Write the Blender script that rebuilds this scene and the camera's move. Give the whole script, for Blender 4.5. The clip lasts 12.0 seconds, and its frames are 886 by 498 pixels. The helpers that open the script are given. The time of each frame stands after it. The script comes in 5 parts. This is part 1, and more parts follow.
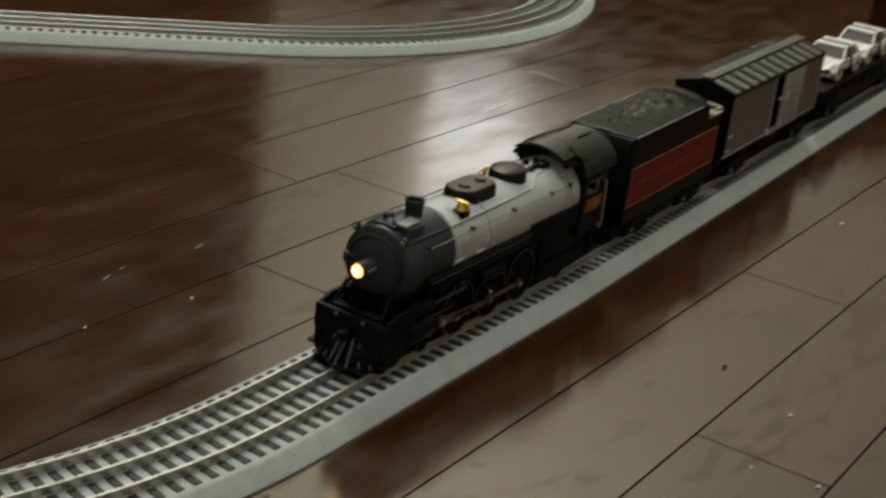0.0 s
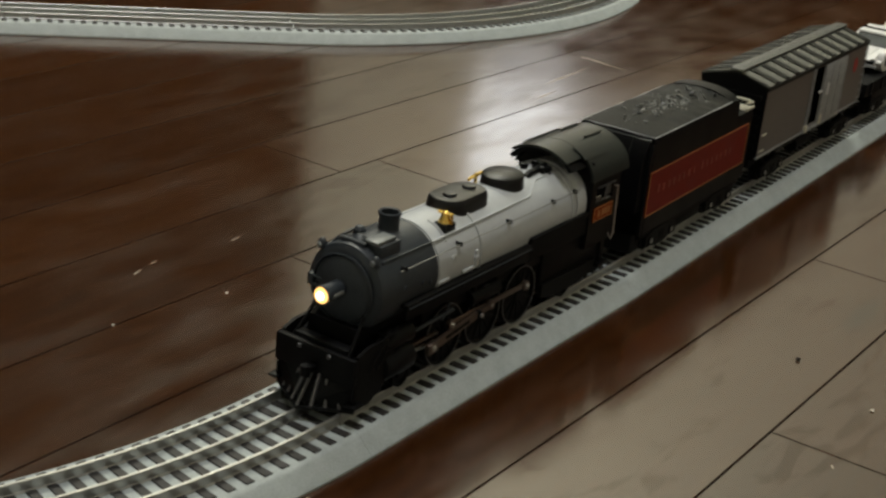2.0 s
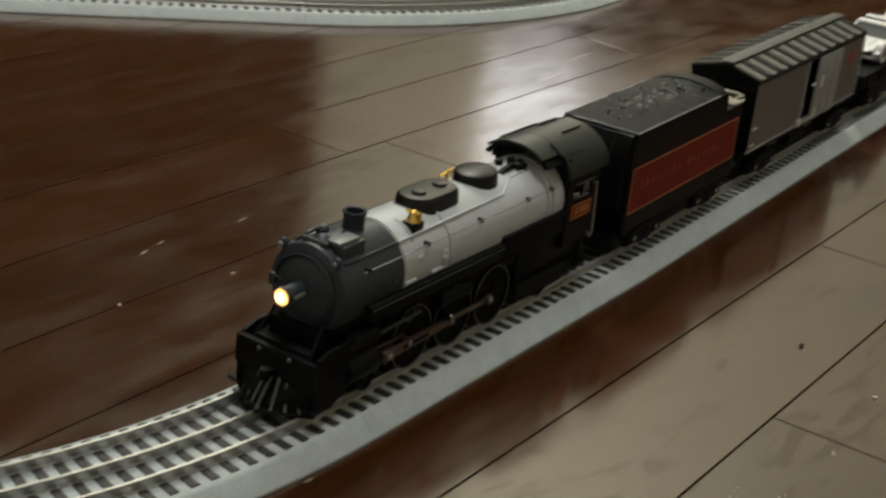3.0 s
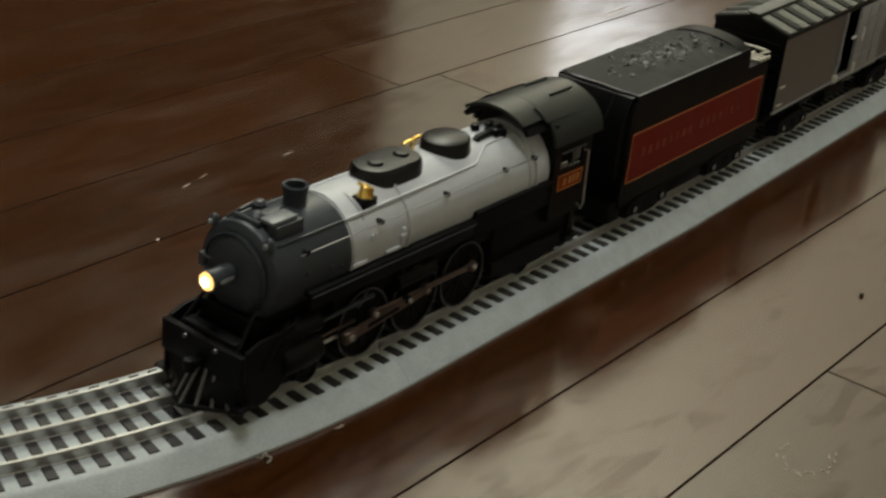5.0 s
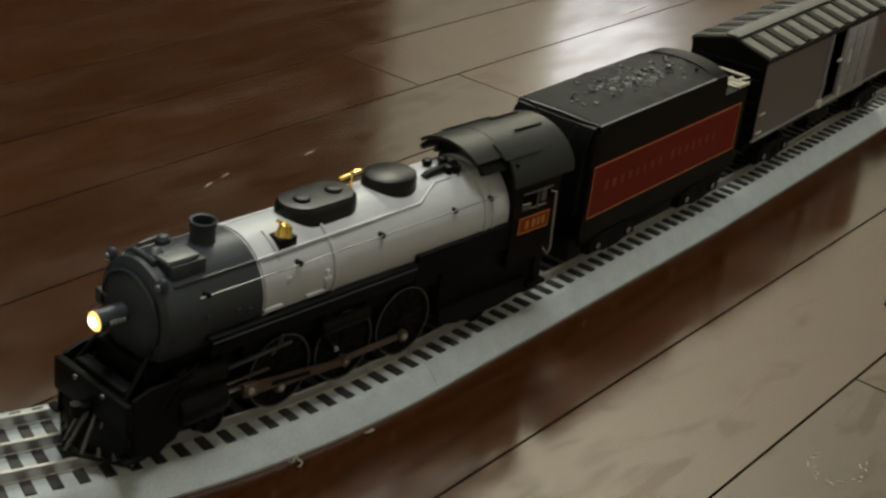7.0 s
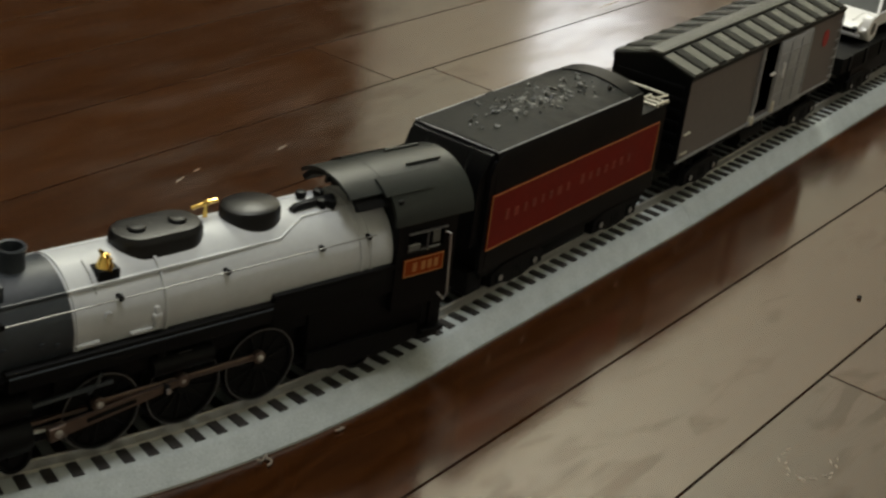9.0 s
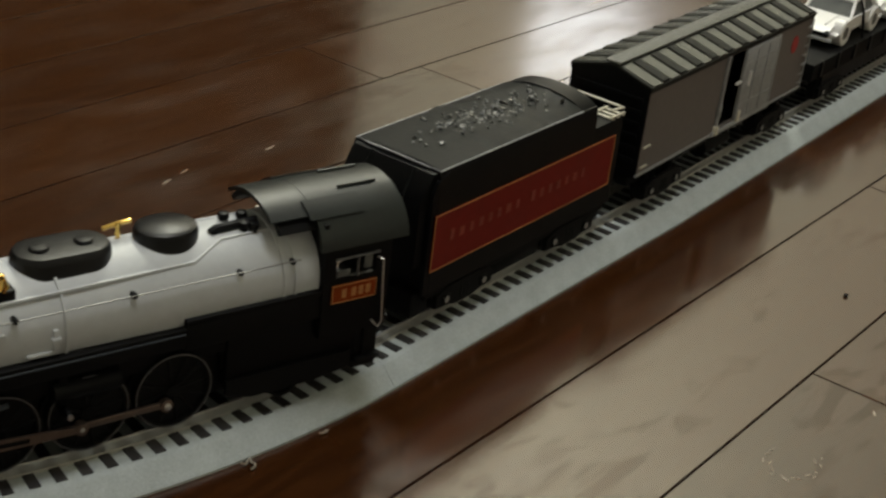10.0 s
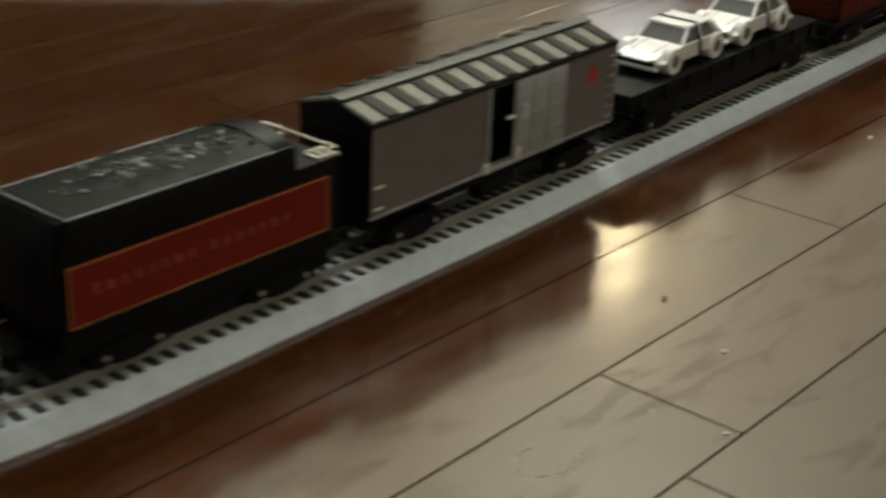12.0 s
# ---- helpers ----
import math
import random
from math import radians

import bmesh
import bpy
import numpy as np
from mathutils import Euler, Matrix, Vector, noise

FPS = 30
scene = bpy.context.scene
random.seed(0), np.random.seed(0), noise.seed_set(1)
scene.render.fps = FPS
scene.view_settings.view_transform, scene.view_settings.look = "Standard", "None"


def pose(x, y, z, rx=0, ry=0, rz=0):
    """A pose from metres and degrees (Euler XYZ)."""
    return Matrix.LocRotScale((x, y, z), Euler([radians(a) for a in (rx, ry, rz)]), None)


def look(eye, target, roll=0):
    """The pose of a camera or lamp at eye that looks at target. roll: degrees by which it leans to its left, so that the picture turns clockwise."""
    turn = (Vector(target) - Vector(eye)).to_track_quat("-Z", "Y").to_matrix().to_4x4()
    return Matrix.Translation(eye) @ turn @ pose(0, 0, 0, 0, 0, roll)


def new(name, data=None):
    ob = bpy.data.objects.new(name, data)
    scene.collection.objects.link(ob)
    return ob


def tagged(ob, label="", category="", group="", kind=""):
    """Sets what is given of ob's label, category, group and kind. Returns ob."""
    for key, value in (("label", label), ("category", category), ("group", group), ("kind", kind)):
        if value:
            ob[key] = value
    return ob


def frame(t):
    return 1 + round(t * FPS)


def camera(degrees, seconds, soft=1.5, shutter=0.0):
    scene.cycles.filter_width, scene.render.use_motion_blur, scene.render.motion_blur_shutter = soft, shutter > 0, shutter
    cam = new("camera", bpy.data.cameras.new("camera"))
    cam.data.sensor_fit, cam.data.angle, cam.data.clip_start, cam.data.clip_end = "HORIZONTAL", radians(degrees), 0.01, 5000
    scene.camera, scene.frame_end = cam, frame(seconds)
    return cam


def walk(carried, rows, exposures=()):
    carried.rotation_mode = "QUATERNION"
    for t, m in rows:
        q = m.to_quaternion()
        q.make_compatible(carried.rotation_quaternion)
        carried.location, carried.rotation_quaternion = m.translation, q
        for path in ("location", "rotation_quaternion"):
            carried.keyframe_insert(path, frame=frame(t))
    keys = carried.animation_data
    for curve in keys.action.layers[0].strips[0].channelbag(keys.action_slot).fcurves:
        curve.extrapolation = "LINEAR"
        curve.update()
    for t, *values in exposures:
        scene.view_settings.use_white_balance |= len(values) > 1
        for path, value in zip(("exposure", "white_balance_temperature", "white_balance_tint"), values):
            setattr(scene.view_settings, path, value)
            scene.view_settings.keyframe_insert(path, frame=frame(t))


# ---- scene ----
cam = camera(33.20, 12.0, 2.6, 0.6)
PATH = [
    (0, (-0.6762, -0.2335, 0.3630), (-0.1972, 0.0519, 0.1416), 7.68),
    (0.5, (-0.6394, -0.2263, 0.3419), (-0.1757, 0.0783, 0.1133), 5.61),
    (1, (-0.6266, -0.2217, 0.3475), (-0.1640, 0.0833, 0.1173), 4.80),
    (1.5, (-0.6313, -0.2089, 0.3393), (-0.1646, 0.0953, 0.1162), 5.48),
    (2, (-0.6351, -0.2080, 0.3346), (-0.1662, 0.0934, 0.1125), 6.17),
    (2.5, (-0.6342, -0.2106, 0.3359), (-0.1644, 0.0881, 0.1122), 6.69),
    (3, (-0.6354, -0.2110, 0.3377), (-0.1710, 0.0913, 0.1075), 6.57),
    (3.2, (-0.6313, -0.2122, 0.3376), (-0.1815, 0.1032, 0.0963), 5.56),
    (4.8, (-0.6121, -0.2060, 0.3347), (-0.1744, 0.1112, 0.0743), 6.54),
    (5, (-0.6074, -0.2087, 0.3356), (-0.1687, 0.1077, 0.0759), 6.52),
    (5.5, (-0.6050, -0.2078, 0.3398), (-0.1637, 0.1057, 0.0810), 6.79),
    (6, (-0.6039, -0.2034, 0.3433), (-0.1615, 0.1097, 0.0858), 6.84),
    (6.5, (-0.6140, -0.1926, 0.3386), (-0.1730, 0.1223, 0.0810), 7.15),
    (7, (-0.6133, -0.1929, 0.3354), (-0.1736, 0.1209, 0.0742), 7.28),
    (7.5, (-0.6097, -0.1923, 0.3358), (-0.1684, 0.1190, 0.0743), 7.52),
    (9.5, (-0.6076, -0.1954, 0.3386), (-0.1635, 0.1093, 0.0742), 7.56),
    (10, (-0.6035, -0.1982, 0.3416), (-0.1608, 0.1069, 0.0755), 7.29),
    (10.5, (-0.5988, -0.1993, 0.3400), (-0.1560, 0.1052, 0.0731), 7.07),
    (11, (-0.5981, -0.2061, 0.3393), (-0.1587, 0.0999, 0.0687), 6.26),
    (11.3, (-0.590, -0.244, 0.333), (0.812, 0.881, -0.544), 3.9),
    (11.5, (-0.574, -0.270, 0.345), (0.800, 0.882, -0.539), 2.8),
    (11.7, (-0.550, -0.299, 0.336), (0.847, 0.873, -0.482), 1.5),
    (12, (-0.508, -0.325, 0.325), (0.900, 0.841, -0.487), 2.5),
]
WALL_WASH_POWER = 88.0
ROOM_POWER = 36.0
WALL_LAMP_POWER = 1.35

# ---- world and lights ----
world = bpy.data.worlds.new("world")
world.use_nodes = True
world.node_tree.nodes["Background"].inputs[0].default_value = (0.5, 0.45, 0.4, 1)
world.node_tree.nodes["Background"].inputs[1].default_value = 0.02
scene.world = world


def area_lamp(name, m, sx, sy, power, colour):
    lamp = bpy.data.lights.new(name, "AREA")
    lamp.shape, lamp.size, lamp.size_y, lamp.energy, lamp.color = "RECTANGLE", sx, sy, power, colour
    ob = new(name, lamp)
    ob.matrix_world = m
    return ob


# wall-washer: unseen, added so the east wall mirrors brighter in the floor
area_lamp("unseen_ceiling_light", pose(1.90, 1.80, 3.14), 0.9, 0.9, WALL_WASH_POWER, (0.95, 0.945, 0.80))
area_lamp("unseen_ceiling_light", pose(-0.05, 0.16, 3.14), 0.9, 0.9, ROOM_POWER, (0.95, 0.95, 0.92))
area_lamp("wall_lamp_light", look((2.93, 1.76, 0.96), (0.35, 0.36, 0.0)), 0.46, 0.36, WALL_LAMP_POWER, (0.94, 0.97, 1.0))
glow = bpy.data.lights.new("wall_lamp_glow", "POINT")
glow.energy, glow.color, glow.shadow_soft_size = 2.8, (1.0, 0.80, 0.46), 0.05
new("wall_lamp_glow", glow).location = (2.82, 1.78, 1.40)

# ---- materials ----


def material(name, colour, rough=0.5, metal=0.0, vary=0.15, scale=200.0, bump=0.0, bump_scale=None, coat=0.0,
             stretch=(1, 1, 1), per_object=0.0, per_island=0.0, rough_vary=0.1, emit=0.0, spec=0.5):
    """A surface with fine grain and broad unevenness, in the object's own space."""
    m = bpy.data.materials.new(name)
    m.use_nodes = True
    nt = m.node_tree
    b = nt.nodes["Principled BSDF"]
    b.inputs["Metallic"].default_value = metal
    b.inputs["Specular IOR Level"].default_value = spec
    b.inputs["Coat Weight"].default_value = coat
    co = nt.nodes.new("ShaderNodeTexCoord")
    mp = nt.nodes.new("ShaderNodeMapping")
    mp.inputs["Scale"].default_value = stretch
    nt.links.new(co.outputs["Object"], mp.inputs["Vector"])
    fine = nt.nodes.new("ShaderNodeTexNoise")
    fine.inputs["Scale"].default_value, fine.inputs["Detail"].default_value = scale, 5
    broad = nt.nodes.new("ShaderNodeTexNoise")
    broad.inputs["Scale"].default_value, broad.inputs["Detail"].default_value = scale / 9, 3
    nt.links.new(mp.outputs[0], fine.inputs["Vector"])
    nt.links.new(mp.outputs[0], broad.inputs["Vector"])
    add = nt.nodes.new("ShaderNodeMath")
    add.operation = "ADD"
    nt.links.new(fine.outputs["Fac"], add.inputs[0])
    nt.links.new(broad.outputs["Fac"], add.inputs[1])
    last = add.outputs[0]
    for amount, node, out in ((per_object, "ShaderNodeObjectInfo", "Random"), (per_island, "ShaderNodeNewGeometry", "Random Per Island")):
        if amount:
            src = nt.nodes.new(node)
            mul = nt.nodes.new("ShaderNodeMath")
            mul.operation, mul.inputs[1].default_value, mul.inputs[2].default_value = "MULTIPLY_ADD", amount, -amount / 2
            nt.links.new(src.outputs[out], mul.inputs[0])
            plus = nt.nodes.new("ShaderNodeMath")
            plus.operation = "ADD"
            nt.links.new(last, plus.inputs[0])
            nt.links.new(mul.outputs[0], plus.inputs[1])
            last = plus.outputs[0]
    ramp = nt.nodes.new("ShaderNodeMapRange")
    ramp.inputs["From Min"].default_value, ramp.inputs["From Max"].default_value = 0.6, 1.4
    ramp.inputs["To Min"].default_value, ramp.inputs["To Max"].default_value = 1 - vary, 1 + vary
    ramp.clamp = False
    nt.links.new(last, ramp.inputs["Value"])
    tint = nt.nodes.new("ShaderNodeVectorMath")
    tint.operation = "SCALE"
    tint.inputs[0].default_value = colour
    nt.links.new(ramp.outputs[0], tint.inputs["Scale"])
    nt.links.new(tint.outputs[0], b.inputs["Base Color"])
    rr = nt.nodes.new("ShaderNodeMapRange")
    rr.inputs["To Min"].default_value, rr.inputs["To Max"].default_value = max(0.02, rough - rough_vary), min(1, rough + rough_vary)
    nt.links.new(broad.outputs["Fac"], rr.inputs["Value"])
    nt.links.new(rr.outputs[0], b.inputs["Roughness"])
    if bump:
        bp = nt.nodes.new("ShaderNodeBump")
        bp.inputs["Strength"].default_value, bp.inputs["Distance"].default_value = bump, 0.0006
        if bump_scale:
            bn = nt.nodes.new("ShaderNodeTexNoise")
            bn.inputs["Scale"].default_value, bn.inputs["Detail"].default_value = bump_scale, 3
            nt.links.new(mp.outputs[0], bn.inputs["Vector"])
            nt.links.new(bn.outputs["Fac"], bp.inputs["Height"])
        else:
            nt.links.new(fine.outputs["Fac"], bp.inputs["Height"])
        nt.links.new(bp.outputs[0], b.inputs["Normal"])
    if emit:
        b.inputs["Emission Color"].default_value = (*colour, 1)
        b.inputs["Emission Strength"].default_value = emit
    return m


def wood_material(name, dark, light, rough):
    """Varnished boards: grain drawn out along x, a flame figure, scuffs in the gloss."""
    m = bpy.data.materials.new(name)
    m.use_nodes = True
    nt = m.node_tree
    b = nt.nodes["Principled BSDF"]
    link = nt.links.new
    geo = nt.nodes.new("ShaderNodeNewGeometry")
    info = nt.nodes.new("ShaderNodeObjectInfo")
    shift = nt.nodes.new("ShaderNodeVectorMath")
    shift.operation = "MULTIPLY_ADD"
    cmb = nt.nodes.new("ShaderNodeCombineXYZ")
    link(info.outputs["Random"], cmb.inputs[0])
    link(info.outputs["Random"], cmb.inputs[1])
    link(cmb.outputs[0], shift.inputs[0])
    shift.inputs[1].default_value = (7.0, 3.0, 0.0)
    link(geo.outputs["Position"], shift.inputs[2])
    mp = nt.nodes.new("ShaderNodeMapping")
    mp.inputs["Scale"].default_value = (1.0, 9.0, 1.0)
    link(shift.outputs[0], mp.inputs["Vector"])
    grain = nt.nodes.new("ShaderNodeTexNoise")
    grain.inputs["Scale"].default_value, grain.inputs["Detail"].default_value = 38, 6
    link(mp.outputs[0], grain.inputs["Vector"])
    mp2 = nt.nodes.new("ShaderNodeMapping")
    mp2.inputs["Scale"].default_value = (1.0, 3.2, 1.0)
    link(shift.outputs[0], mp2.inputs["Vector"])
    flame = nt.nodes.new("ShaderNodeTexWave")
    flame.wave_type, flame.bands_direction = "BANDS", "Y"
    flame.inputs["Scale"].default_value, flame.inputs["Distortion"].default_value = 9, 9
    flame.inputs["Detail"].default_value, flame.inputs["Detail Scale"].default_value = 3, 1.6
    link(mp2.outputs[0], flame.inputs["Vector"])
    mix = nt.nodes.new("ShaderNodeMath")
    mix.operation, mix.inputs[1].default_value = "MULTIPLY_ADD", 0.35
    link(flame.outputs["Fac"], mix.inputs[0])
    link(grain.outputs["Fac"], mix.inputs[2])
    tone = nt.nodes.new("ShaderNodeMath")
    tone.operation, tone.inputs[1].default_value = "MULTIPLY_ADD", 0.55
    link(info.outputs["Random"], tone.inputs[0])
    link(mix.outputs[0], tone.inputs[2])
    ramp = nt.nodes.new("ShaderNodeValToRGB")
    ramp.color_ramp.elements[0].position, ramp.color_ramp.elements[1].position = 0.35, 1.0
    ramp.color_ramp.elements[0].color, ramp.color_ramp.elements[1].color = (*dark, 1), (*light, 1)
    sc = nt.nodes.new("ShaderNodeMath")
    sc.operation, sc.inputs[1].default_value = "MULTIPLY", 0.75
    link(tone.outputs[0], sc.inputs[0])
    link(sc.outputs[0], ramp.inputs[0])
    # dark knots and scraped hollows, few and drawn out along the board
    mp6 = nt.nodes.new("ShaderNodeMapping")
    mp6.inputs["Scale"].default_value = (1.0, 2.4, 1.0)
    link(shift.outputs[0], mp6.inputs["Vector"])
    knot = nt.nodes.new("ShaderNodeTexNoise")
    knot.inputs["Scale"].default_value, knot.inputs["Detail"].default_value = 7.5, 4
    link(mp6.outputs[0], knot.inputs["Vector"])
    kr = nt.nodes.new("ShaderNodeMapRange")
    kr.inputs["From Min"].default_value, kr.inputs["From Max"].default_value = 0.66, 0.73
    kr.inputs["To Min"].default_value, kr.inputs["To Max"].default_value = 1.0, 0.45
    link(knot.outputs["Fac"], kr.inputs["Value"])
    dark_knots = nt.nodes.new("ShaderNodeVectorMath")
    dark_knots.operation = "SCALE"
    link(ramp.outputs[0], dark_knots.inputs[0])
    link(kr.outputs[0], dark_knots.inputs["Scale"])
    link(dark_knots.outputs[0], b.inputs["Base Color"])
    scuff = nt.nodes.new("ShaderNodeTexNoise")
    scuff.inputs["Scale"].default_value, scuff.inputs["Detail"].default_value = 14, 6
    mp4 = nt.nodes.new("ShaderNodeMapping")
    mp4.inputs["Scale"].default_value = (1.0, 2.6, 1.0)
    link(geo.outputs["Position"], mp4.inputs["Vector"])
    link(mp4.outputs[0], scuff.inputs["Vector"])
    rr = nt.nodes.new("ShaderNodeMapRange")
    rr.inputs["From Min"].default_value, rr.inputs["From Max"].default_value = 0.3, 0.75
    rr.inputs["To Min"].default_value, rr.inputs["To Max"].default_value = rough - 0.05, rough + 0.08
    link(scuff.outputs["Fac"], rr.inputs["Value"])
    link(rr.outputs[0], b.inputs["Roughness"])
    # shallow scraped waves along each board
    mp3 = nt.nodes.new("ShaderNodeMapping")
    mp3.inputs["Scale"].default_value = (1.0, 5.0, 1.0)
    link(shift.outputs[0], mp3.inputs["Vector"])
    waves = nt.nodes.new("ShaderNodeTexNoise")
    waves.inputs["Scale"].default_value, waves.inputs["Detail"].default_value = 7, 4
    link(mp3.outputs[0], waves.inputs["Vector"])
    hsum = nt.nodes.new("ShaderNodeMath")
    hsum.operation, hsum.inputs[1].default_value = "MULTIPLY_ADD", 0.15
    link(grain.outputs["Fac"], hsum.inputs[0])
    link(waves.outputs["Fac"], hsum.inputs[2])
    bp = nt.nodes.new("ShaderNodeBump")
    bp.inputs["Strength"].default_value, bp.inputs["Distance"].default_value = 0.075, 0.0010
    link(hsum.outputs[0], bp.inputs["Height"])
    link(bp.outputs[0], b.inputs["Normal"])
    # worn streaks where the varnish has gone dull, gathered in patches
    mp5 = nt.nodes.new("ShaderNodeMapping")
    mp5.inputs["Scale"].default_value = (1.0, 3.4, 1.0)
    mp5.inputs["Rotation"].default_value = (0, 0, 0.12)
    link(shift.outputs[0], mp5.inputs["Vector"])
    streak = nt.nodes.new("ShaderNodeTexNoise")
    streak.inputs["Scale"].default_value, streak.inputs["Detail"].default_value = 19, 8
    streak.inputs["Distortion"].default_value = 0.9
    link(mp5.outputs[0], streak.inputs["Vector"])
    patch = nt.nodes.new("ShaderNodeTexNoise")
    patch.inputs["Scale"].default_value, patch.inputs["Detail"].default_value = 6, 2
    link(mp4.outputs[0], patch.inputs["Vector"])
    both = nt.nodes.new("ShaderNodeMath")
    both.operation, both.inputs[1].default_value = "MULTIPLY_ADD", 0.8
    link(patch.outputs["Fac"], both.inputs[0])
    link(streak.outputs["Fac"], both.inputs[2])
    worn = nt.nodes.new("ShaderNodeMapRange")
    worn.inputs["From Min"].default_value, worn.inputs["From Max"].default_value = 0.97, 1.09
    worn.inputs["To Min"].default_value, worn.inputs["To Max"].default_value = 1.20, 0.80
    link(both.outputs[0], worn.inputs["Value"])
    link(worn.outputs[0], b.inputs["Specular IOR Level"])
    return m


M_WOOD = wood_material("dark_varnished_wood", (0.029, 0.0090, 0.0022), (0.060, 0.0200, 0.0050), 0.15)
M_WALL = material("beige_wall_paint", (0.71, 0.69, 0.595), 0.8, vary=0.05, scale=40, bump=0.1)
M_CEIL = material("white_ceiling_paint", (0.8, 0.77, 0.7), 0.85, vary=0.04, scale=40)
# dark brown for unseen sheets, added only to be mirrored in the floor
M_DARK_SHEET = material("dark_reflection_sheet", (0.016, 0.0075, 0.003), 0.75, spec=0.1, vary=0.3, scale=15, stretch=(6, 6, 1))
M_ROADBED = material("grey_moulded_ballast", (0.430, 0.475, 0.478), 0.58, vary=0.16, scale=900, bump=0.5, bump_scale=1400)
M_TIE = material("dark_plastic_tie", (0.020, 0.018, 0.017), 0.6, vary=0.35, scale=500, per_object=0.8, bump=0.2)
M_RAIL = material("tinned_steel_rail", (0.52, 0.515, 0.49), 0.40, 0.92, vary=0.12, scale=300)
M_BLACK = material("satin_black_paint", (0.0038, 0.0040, 0.0045), 0.45, vary=0.3, scale=400, bump=0.06, spec=0.14)
M_GREEN = material("dark_green_black_paint", (0.012, 0.0155, 0.0135), 0.40, vary=0.2, scale=300, bump=0.04, spec=0.42)
M_DOME = material("worn_black_dome_paint", (0.005, 0.0052, 0.0055), 0.38, vary=0.3, scale=400, bump=0.05, spec=0.36)
M_SMOKE = material("graphite_paint", (0.028, 0.035, 0.043), 0.46, spec=0.45, vary=0.2, scale=400, bump=0.08)
M_LID = material("pale_grey_lid_paint", (0.16, 0.175, 0.18), 0.42, vary=0.15, scale=300)
M_GREY = material("light_grey_boiler_paint", (0.54, 0.565, 0.585), 0.46, vary=0.06, scale=300, bump=0.04)
M_STEEL = material("bright_steel_wire", (0.55, 0.54, 0.52), 0.42, 1.0, vary=0.1)
M_HANDRAIL = material("dull_steel_wire", (0.30, 0.30, 0.29), 0.5, 0.8, vary=0.15)
M_BAR = material("worn_dark_steel", (0.13, 0.13, 0.135), 0.34, 0.5, vary=0.3, scale=600)
M_ROD = material("dull_bronze_steel", (0.19, 0.145, 0.12), 0.38, 0.9, vary=0.2)
M_BRASS = material("polished_brass", (0.85, 0.58, 0.16), 0.2, 1.0, vary=0.1)
M_RED = material("maroon_panel_paint", (0.190, 0.012, 0.007), 0.5, spec=0.2, vary=0.12, scale=300)
M_GOLD = material("faded_gold_paint", (0.46, 0.20, 0.06), 0.5, vary=0.2)
M_LETTER = material("faded_gold_lettering", (0.240, 0.046, 0.024), 0.5, vary=0.4, scale=600)
M_ORANGE = material("orange_plate_paint", (0.25, 0.040, 0.004), 0.6, spec=0.15, vary=0.15)
M_LAMP = material("lit_headlight_lens", (1.0, 0.56, 0.17), 0.3, vary=0.25, scale=250, emit=1.9)
M_BULB = material("white_hot_bulb", (1.0, 0.86, 0.58), 0.3, emit=6.0)
M_WINDOW = material("pale_cab_window", (0.12, 0.125, 0.125), 0.2, vary=0.3)
M_COAL = material("coal", (0.055, 0.058, 0.056), 0.36, vary=0.9, spec=0.6, per_island=1.2, scale=500, bump=0.3)
M_DECK = material("dark_grey_deck", (0.0075, 0.0085, 0.008), 0.50, spec=0.10, vary=0.3, scale=250, bump=0.25, bump_scale=500)
M_BROWN = material("brown_grey_boxcar_paint", (0.165, 0.146, 0.142), 0.5, vary=0.10, scale=250, bump=0.05)
M_ROOF = material("grey_green_roof_paint", (0.092, 0.096, 0.084), 0.24, vary=0.12, scale=250)
M_WALK = material("dull_grey_roof_walk", (0.115, 0.118, 0.104), 0.5, vary=0.12, scale=250)
M_RIB = material("dark_roof_rib", (0.020, 0.021, 0.018), 0.55, spec=0.15, vary=0.2, scale=250)
M_DOOR = material("worn_grey_door", (0.36, 0.37, 0.38), 0.5, vary=0.2, scale=200)
M_EMBLEM = material("red_emblem", (0.45, 0.03, 0.03), 0.5)
M_CREAM = material("cream_plastic", (0.66, 0.63, 0.52), 0.45, vary=0.08)
M_CABOOSE = material("dull_red_caboose_paint", (0.120, 0.016, 0.010), 0.5, vary=0.15, scale=250, spec=0.25)
M_WHITE = material("white_plastic", (0.86, 0.86, 0.85), 0.35, vary=0.05)
M_GLASS = material("smoked_window_plastic", (0.16, 0.17, 0.165), 0.15, vary=0.1)
M_DARK = material("black_plastic", (0.004, 0.004, 0.004), 0.6, vary=0.3, spec=0.15)
M_CRUMB = material("white_crumb", (0.75, 0.72, 0.65), 0.7)
M_SPECK = material("black_speck", (0.012, 0.010, 0.009), 0.7)
M_LINT = material("grey_lint", (0.30, 0.27, 0.22), 0.9)
M_SCRATCH = material("worn_pale_scratch", (0.42, 0.37, 0.30), 0.55, vary=0.3, scale=900)
M_FRAME = material("white_frame_paint", (0.75, 0.74, 0.7), 0.4, vary=0.05)

# ---- mesh helpers ----


def link_mesh(name, bm, mat, parent=None, label="", smooth=True):
    me = bpy.data.meshes.new(name)
    bmesh.ops.recalc_face_normals(bm, faces=bm.faces)
    bm.to_mesh(me)
    bm.free()
    me.materials.append(mat)
    if smooth:
        me.shade_smooth()
        me.set_sharp_from_angle(angle=radians(35))
    ob = new(name, me)
    if parent:
        ob.parent = parent
    if label:
        ob["label"] = label
    return ob


def part(name, bm, mat, parent, label=""):
    return link_mesh(name, bm, mat, parent, label)


